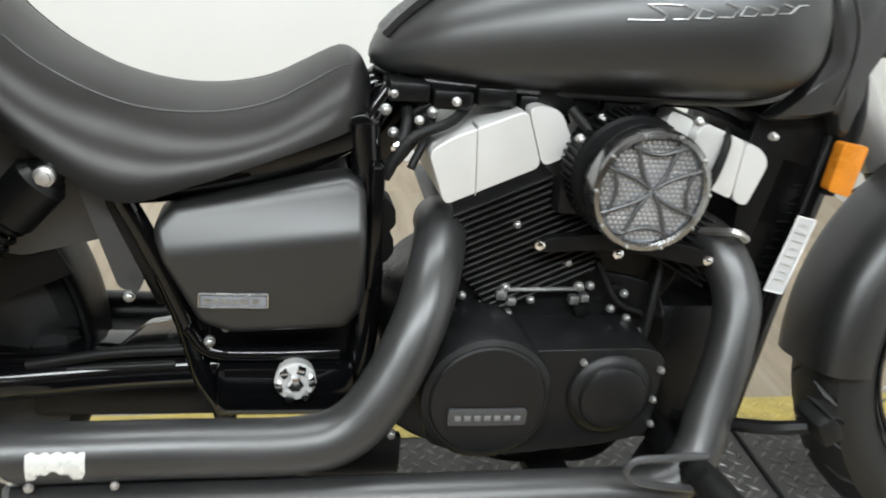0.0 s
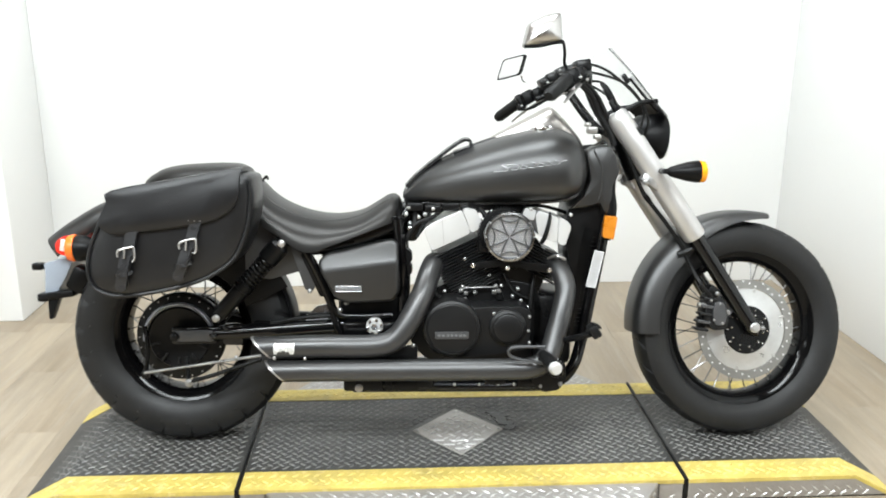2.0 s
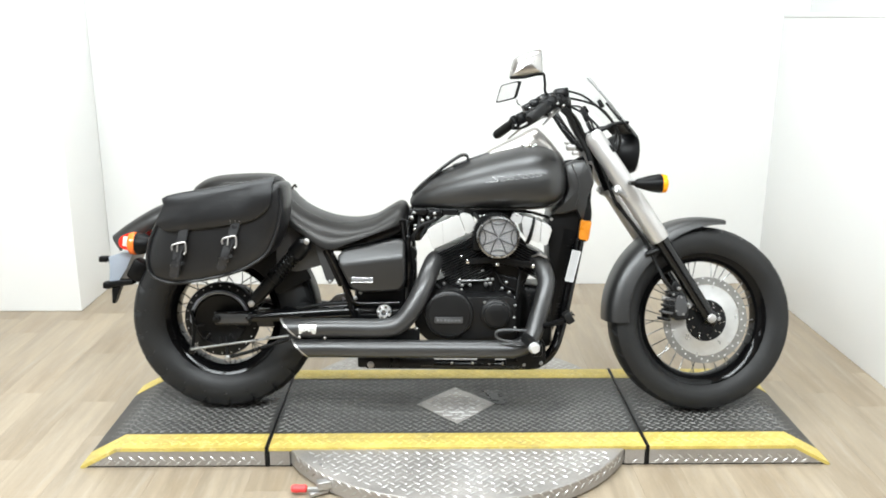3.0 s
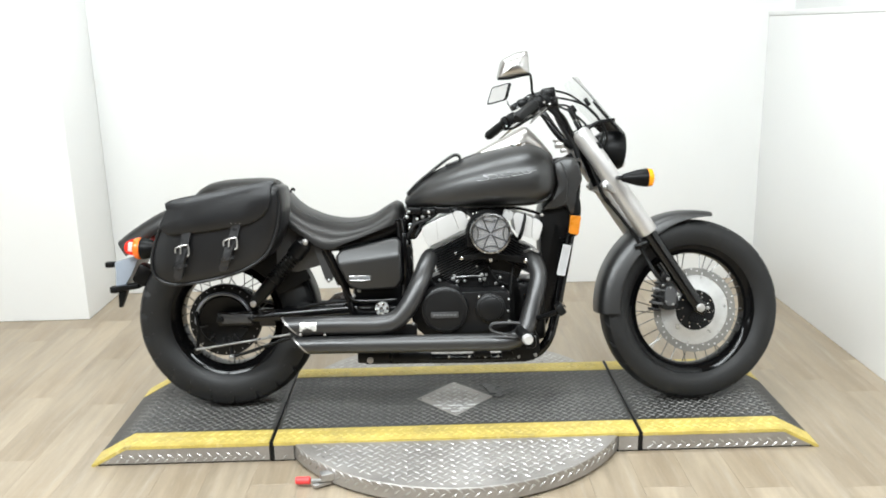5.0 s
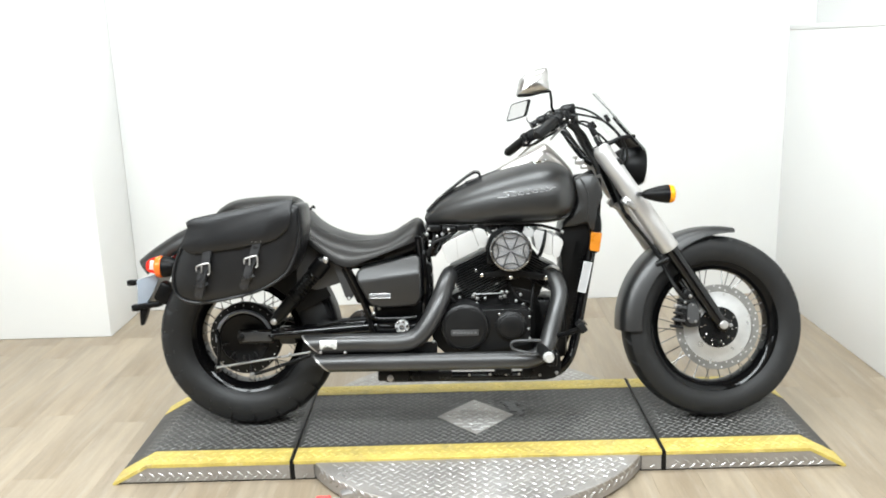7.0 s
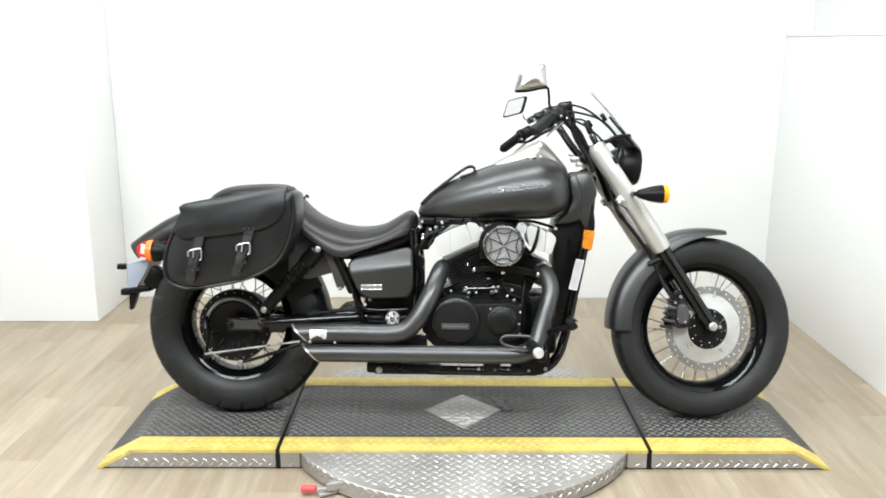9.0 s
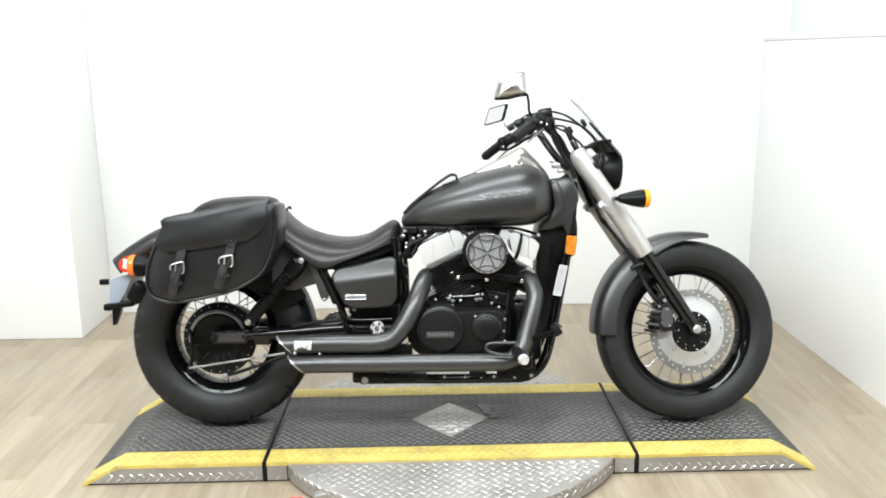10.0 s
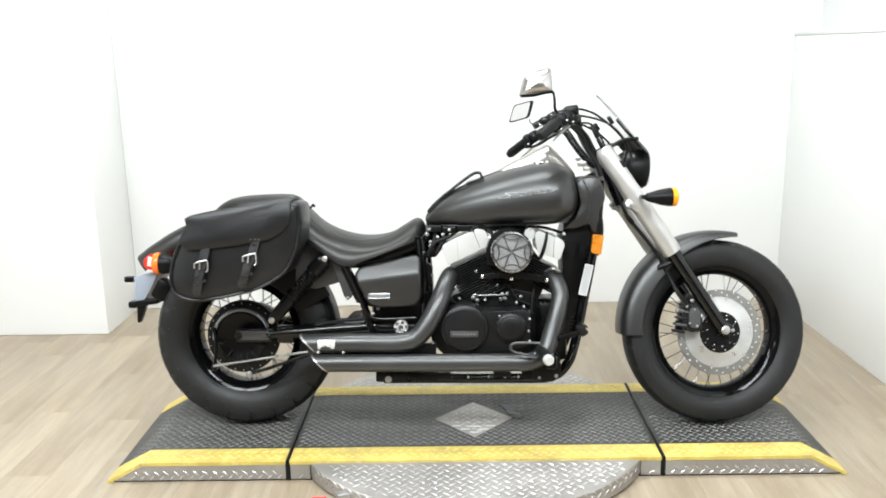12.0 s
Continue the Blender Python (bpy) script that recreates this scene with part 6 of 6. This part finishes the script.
tip = Matrix.Translation((cx, 0.36, cw + 0.008)) @ Matrix.Rotation(radians(8), 4, "X") @ Matrix.Rotation(radians(-44), 4, "Z") @ Matrix.Diagonal((1.42, 1, 1.16, 1)) @ Matrix.Translation((-cx, -0.36, -cw))
bm = prism(B(), rounded(L, 0.010), 0.346, 0.358, 0.004, 3)
bmesh.ops.transform(bm, matrix=tip, verts=bm.verts)
part("mirror_shell", steered(bm), M_BLACK, ml, "black mirror rim")
bm = prism(B(), rounded([(cx + (a - cx) * 0.86, cw + (b - cw) * 0.86) for a, b in L], 0.008), 0.3445, 0.347, 0.0)
bmesh.ops.transform(bm, matrix=tip, verts=bm.verts)
part("mirror_glass", steered(bm), M_CHROME, ml, "mirror glass")

# cables
for pts, r in (([(0.275, -0.18, 1.078), (0.305, -0.13, 1.090), (0.378, -0.10, 1.074), (0.456, -0.10, 1.011), (0.490, -0.09, 0.962), (0.485, -0.08, 0.912)], 0.0040),
               ([(0.250, -0.19, 1.055), (0.312, -0.12, 1.068), (0.417, -0.10, 1.045), (0.475, -0.10, 0.992), (0.504, -0.09, 0.935), (0.500, -0.07, 0.89)], 0.0040),
               ([(0.300, -0.13, 1.030), (0.330, -0.11, 1.042), (0.362, -0.10, 1.040), (0.384, -0.10, 1.020), (0.41, -0.10, 0.97), (0.44, -0.09, 0.91)], 0.0036),
               ([(0.285, -0.15, 1.030), (0.325, -0.12, 1.00), (0.352, -0.10, 0.955), (0.385, -0.10, 0.90), (0.40, -0.10, 0.86)], 0.0085),
               ([(0.30, -0.14, 1.034), (0.345, -0.11, 1.00), (0.372, -0.10, 0.955), (0.40, -0.09, 0.91)], 0.0070),
               ([(0.275, 0.18, 1.075), (0.34, 0.15, 1.080), (0.42, 0.12, 1.045), (0.48, 0.09, 0.985), (0.50, 0.07, 0.92)], 0.0040)):
    part("cable", steered(tube(B(), pts, r, 8)), M_RUBBER, bike, "black control cable")
blocks("cable_guide", M_BLACK, bike, "", [((0.376, -0.105, 1.012), (0.014, 0.014, 0.050), 0.004, -0.45), ((0.400, -0.10, 0.965), (0.013, 0.014, 0.055), 0.004, -0.5)], steered)
blocks("ignition_lock", M_STEEL, bike, "steel ignition lock", [((0.352, -0.065, 0.906), (0.030, 0.03, 0.020), 0.006, 0), ((0.340, -0.06, 0.922), (0.016, 0.03, 0.012), 0.004, 0), ((0.366, -0.07, 0.888), (0.020, 0.03, 0.014), 0.004, 0)])

# front indicator
bm = lathe(B(), [(0.004, -0.050), (0.010, -0.045), (0.013, -0.042), (0.019, -0.022), (0.0265, 0.005), (0.031, 0.034), (0.031, 0.040), (0.027, 0.042)], (0.576, -0.20, 0.784), "x", 28)
bmesh.ops.translate(bm, vec=(-0.008, 0, 0), verts=bm.verts)
ind = part("front_indicator", steered(bm), M_PLASTIC, bike, "black bullet-shaped turn signal")
bm = lathe(B(), [(0.0295, 0.040), (0.0305, 0.046), (0.029, 0.056), (0.020, 0.061), (0.004, 0.062)], (0.568, -0.20, 0.784), "x", 28)
part("lens", steered(bm), M_AMBER, ind, "amber turn signal lens")
bm = tube(B(), [(0.535, -0.085, 0.788), (0.528, -0.130, 0.787), (0.522, -0.180, 0.785), (0.530, -0.20, 0.784)], 0.008, 8)
part("stalk", steered(bm), M_BLACK, ind)

# ---- rear fender, lamp and bracket ----
FU = [(-0.50, 0.60), (-0.56, 0.68), (-0.66, 0.725), (-0.80, 0.745), (-0.94, 0.735), (-1.045, 0.702), (-1.145, 0.645), (-1.205, 0.602)]
bm = B()
rows = []
pts = smooth_path([(u, 0, w) for u, w in FU], 5)
for i, p in enumerate(pts):
    t = (pts[min(i + 1, len(pts) - 1)] - pts[max(i - 1, 0)]).normalized()
    n = Vector((-t.z, 0, t.x)) * -1
    n = n if n.z > 0 or n.x < -0.5 else -n
    top, bot = [], []
    taper = 1 - 0.25 * max(0, i / (len(pts) - 1) - 0.75) * 4
    for k in range(13):
        q = -1 + k / 6
        v = 0.095 * taper * math.sin(q * math.pi / 2)
        drop = 0.062 * abs(q) ** 3
        top.append(p + Vector((0, v, 0)) - n * drop)
        bot.append(p + Vector((0, v * 0.965, 0)) - n * (drop + 0.003))
    rows.append(top + bot[::-1])
ring_faces(bm, rows)
part("rear_fender", bm, M_PAINT, bike, "satin charcoal rear fender", 1.0)
bm = prism(B(), rounded([(-1.095, 0.614), (-1.135, 0.613), (-1.158, 0.602), (-1.168, 0.584), (-1.163, 0.564), (-1.145, 0.555), (-1.095, 0.556)], 0.012), -0.085, 0.085, 0.012, 4)
tl = part("tail_light", bm, M_RED, bike, "red tail light")
# Glare on the red lens, painted as a pale pink patch.
bm = block(B(), (-1.143, -0.0855, 0.585), (0.018, 0.004, 0.034), 0.006, Matrix.Rotation(0.15, 3, "Y"))
part("lens_glare", bm, M_PINKGLARE, tl, "pale patch painted as glare on the tail light")
for s in (-1, 1):
    bm = lathe(B(), [(0.008, 0.055), (0.020, 0.045), (0.033, 0.020), (0.037, 0.0), (0.036, -0.006)], (-1.078, s * 0.135, 0.583), "x", 28)
    ri = part("rear_indicator", bm, M_PLASTIC, bike, "black rear turn signal")
    bm = lathe(B(), [(0.0365, 0.004), (0.038, -0.002), (0.035, -0.016), (0.022, -0.022), (0.004, -0.023)], (-1.090, s * 0.135, 0.584), "x", 28)
    part("lens", bm, M_DEEPAMBER, ri, "amber turn signal lens")
    bm = tube(B(), [(-1.04, s * 0.135, 0.583), (-1.01, s * 0.12, 0.60), (-1.00, s * 0.08, 0.62)], 0.010, 8)
    part("stalk", bm, M_BLACK, ri)
bm = prism(B(), rounded([(-1.222, 0.526), (-1.165, 0.540), (-1.136, 0.538), (-1.165, 0.478), (-1.194, 0.434), (-1.222, 0.436), (-1.218, 0.50)], 0.006), -0.040, 0.10, 0.004)
pb = part("plate_bracket", bm, M_PLATE, bike, "grey-blue plate holder")
blocks("holder_arm", M_PLASTIC, pb, "black plate holder arm", [((-1.240, -0.03, 0.517), (0.030, 0.03, 0.020), 0.004, 0), ((-1.178, -0.03, 0.436), (0.085, 0.05, 0.020), 0.005, -0.12), ((-1.226, -0.035, 0.428), (0.030, 0.04, 0.024), 0.006, 0), ((-1.120, -0.03, 0.480), (0.055, 0.06, 0.075), 0.012, 0.5)])
part("holder_hook", prism(B(), rounded([(-1.212, 0.428), (-1.178, 0.432), (-1.196, 0.385), (-1.206, 0.362), (-1.213, 0.366)], 0.005), -0.045, -0.02, 0.003), M_PLASTIC, pb)

# ---- saddlebag ----
bag = thing("saddlebag", "black leather saddlebag with two buckled straps hung beside the rear wheel", "bag", BIKE, (-0.77, -0.26, 0.48))
BODY = [(-0.945, 0.690), (-0.978, 0.620), (-0.992, 0.555), (-0.982, 0.508), (-0.945, 0.486), (-0.895, 0.480), (-0.80, 0.494), (-0.700, 0.520), (-0.620, 0.566), (-0.585, 0.620), (-0.564, 0.688), (-0.560, 0.762), (-0.582, 0.798), (-0.72, 0.776), (-0.905, 0.748)]
BODY = [tuple(p.xz) for p in smooth_path([(u, 0, w) for u, w in BODY + [BODY[0]]], 4)[:-1]]
bm = B()
cu, cw = -0.765, 0.635
rows = []
for v, f in ((-0.150, 0.90), (-0.156, 0.965), (-0.175, 0.99), (-0.25, 1.0), (-0.305, 0.992), (-0.324, 0.965), (-0.334, 0.90), (-0.341, 0.70), (-0.343, 0.35)):
    rows.append([(cu + (u - cu) * f, v - 0.010 * (w - 0.6), cw + (w - cw) * f) for u, w in BODY])
ring_faces(bm, rows)
body = part("body", bm, M_LEATHER, bag, "black leather bag body", 0.9)
bm = B()
tube(bm, [(cu + (u - cu) * 0.968, -0.327 - 0.010 * (w - 0.6), cw + (w - cw) * 0.968) for u, w in BODY[:48:2]], 0.0055, 8, 2)
part("welt", bm, M_LEATHER, body, "raised leather welt")
FLAP = [(-0.949, 0.672), (-0.930, 0.655), (-0.900, 0.647), (-0.81, 0.655), (-0.72, 0.667), (-0.660, 0.679), (-0.615, 0.704), (-0.592, 0.738), (-0.588, 0.790), (-0.590, 0.812), (-0.72, 0.790), (-0.908, 0.757), (-0.922, 0.728), (-0.934, 0.702)]
FLAP = [tuple(p.xz) for p in smooth_path([(u, 0, w) for u, w in FLAP + [FLAP[0]]], 3)[:-1]]
bm = B()
rows = []
fu, fw = -0.76, 0.73
for v, f in ((-0.343, 0.99), (-0.347, 1.0), (-0.351, 0.992), (-0.354, 0.94), (-0.358, 0.6)):
    rows.append([(fu + (u - fu) * f, v - 0.04 * max(0, 0.70 - w) + 0.25 * max(0, w - 0.765) ** 1.0, fw + (w - fw) * f) for u, w in FLAP])
ring_faces(bm, rows)
flap = part("flap", bm, M_LEATHER, bag, "black leather flap", 0.9)
bm = B()
rows = []
for u in np.linspace(-0.905, -0.592, 12):
    u = float(u)
    w = 0.757 + (u + 0.908) / 0.318 * 0.055
    rows.append([(u, -0.338, w - 0.012), (u, -0.325, w - 0.002), (u, -0.27, w + 0.002), (u, -0.19, w - 0.002), (u, -0.15, w - 0.010), (u, -0.19, w - 0.014), (u, -0.27, w - 0.010), (u, -0.32, w - 0.016)])
ring_faces(bm, rows)
part("lid_top", bm, M_LEATHER, flap, "leather over the lid top", 0.9)
bm = B()
for k in range(0, 6, 2):
    lathe(bm, [(0.0016, 0.0), (0.0012, -0.0012)], (-0.716 + 0.007 * k, -0.3565, 0.681 + 0.0035 * (k % 2)), "y", 8)
part("rivets", bm, M_STEEL, flap, "small rivets")
for top, mid, low in (((-0.858, 0.660), (-0.873, 0.592), (-0.894, 0.508)), ((-0.700, 0.676), (-0.719, 0.612), (-0.748, 0.534))):
    bm = band([(top[0], -0.352, top[1]), ((top[0] * 2 + mid[0]) / 3, -0.354, (top[1] * 2 + mid[1]) / 3), (mid[0], -0.359, mid[1]), ((low[0] + mid[0]) / 2, -0.357, (low[1] + mid[1]) / 2), (low[0], -0.350, low[1])], 0.031, 0.006, Vector((1, 0, 0.25)))
    strap = part("strap", bm, M_STRAP, bag, "worn black leather strap")
    bm = band([(mid[0] - 0.003, -0.362, mid[1] - 0.002), ((low[0] + mid[0]) / 2, -0.366, (low[1] + mid[1]) / 2), (low[0] + 0.002, -0.358, low[1] + 0.008)], 0.029, 0.007, Vector((1, 0, 0.25)))
    tipc = Vector((low[0] + 0.002, -0.358, low[1] + 0.008))
    lathe(bm, [(0.0145, 0.0035), (0.0145, -0.0025), (0.012, -0.0040), (0.002, -0.0042)], tipc, "y", 20)
    part("strap_end", bm, M_STRAP, strap, "strap end with a rounded tip")
    bm = tube(B(), [(mid[0] + a, -0.369 + abs(a) * 0.15, mid[1] + b + a * 0.25 + 0.004) for a, b in ((-0.020, 0.000), (-0.021, 0.010), (-0.015, 0.017), (0.014, 0.017), (0.021, 0.010), (0.021, -0.014), (0.015, -0.020))], 0.0028, 8, 4)
    rod(bm, (mid[0] - 0.002, -0.370, mid[1] + 0.018), (mid[0] - 0.004, -0.369, mid[1] - 0.004), 0.0025)
    part("buckle", bm, M_STEEL, strap, "chrome roller buckle")
    bm = band([(low[0] * 0.55 + mid[0] * 0.45 - 0.020, -0.352, low[1] * 0.55 + mid[1] * 0.45 - 0.005), (low[0] * 0.55 + mid[0] * 0.45, -0.372, low[1] * 0.55 + mid[1] * 0.45), (low[0] * 0.55 + mid[0] * 0.45 + 0.020, -0.352, low[1] * 0.55 + mid[1] * 0.45 + 0.005)], 0.010, 0.004, Vector((-0.2, 0, 1)))
    part("keeper", bm, M_STRAP, strap)
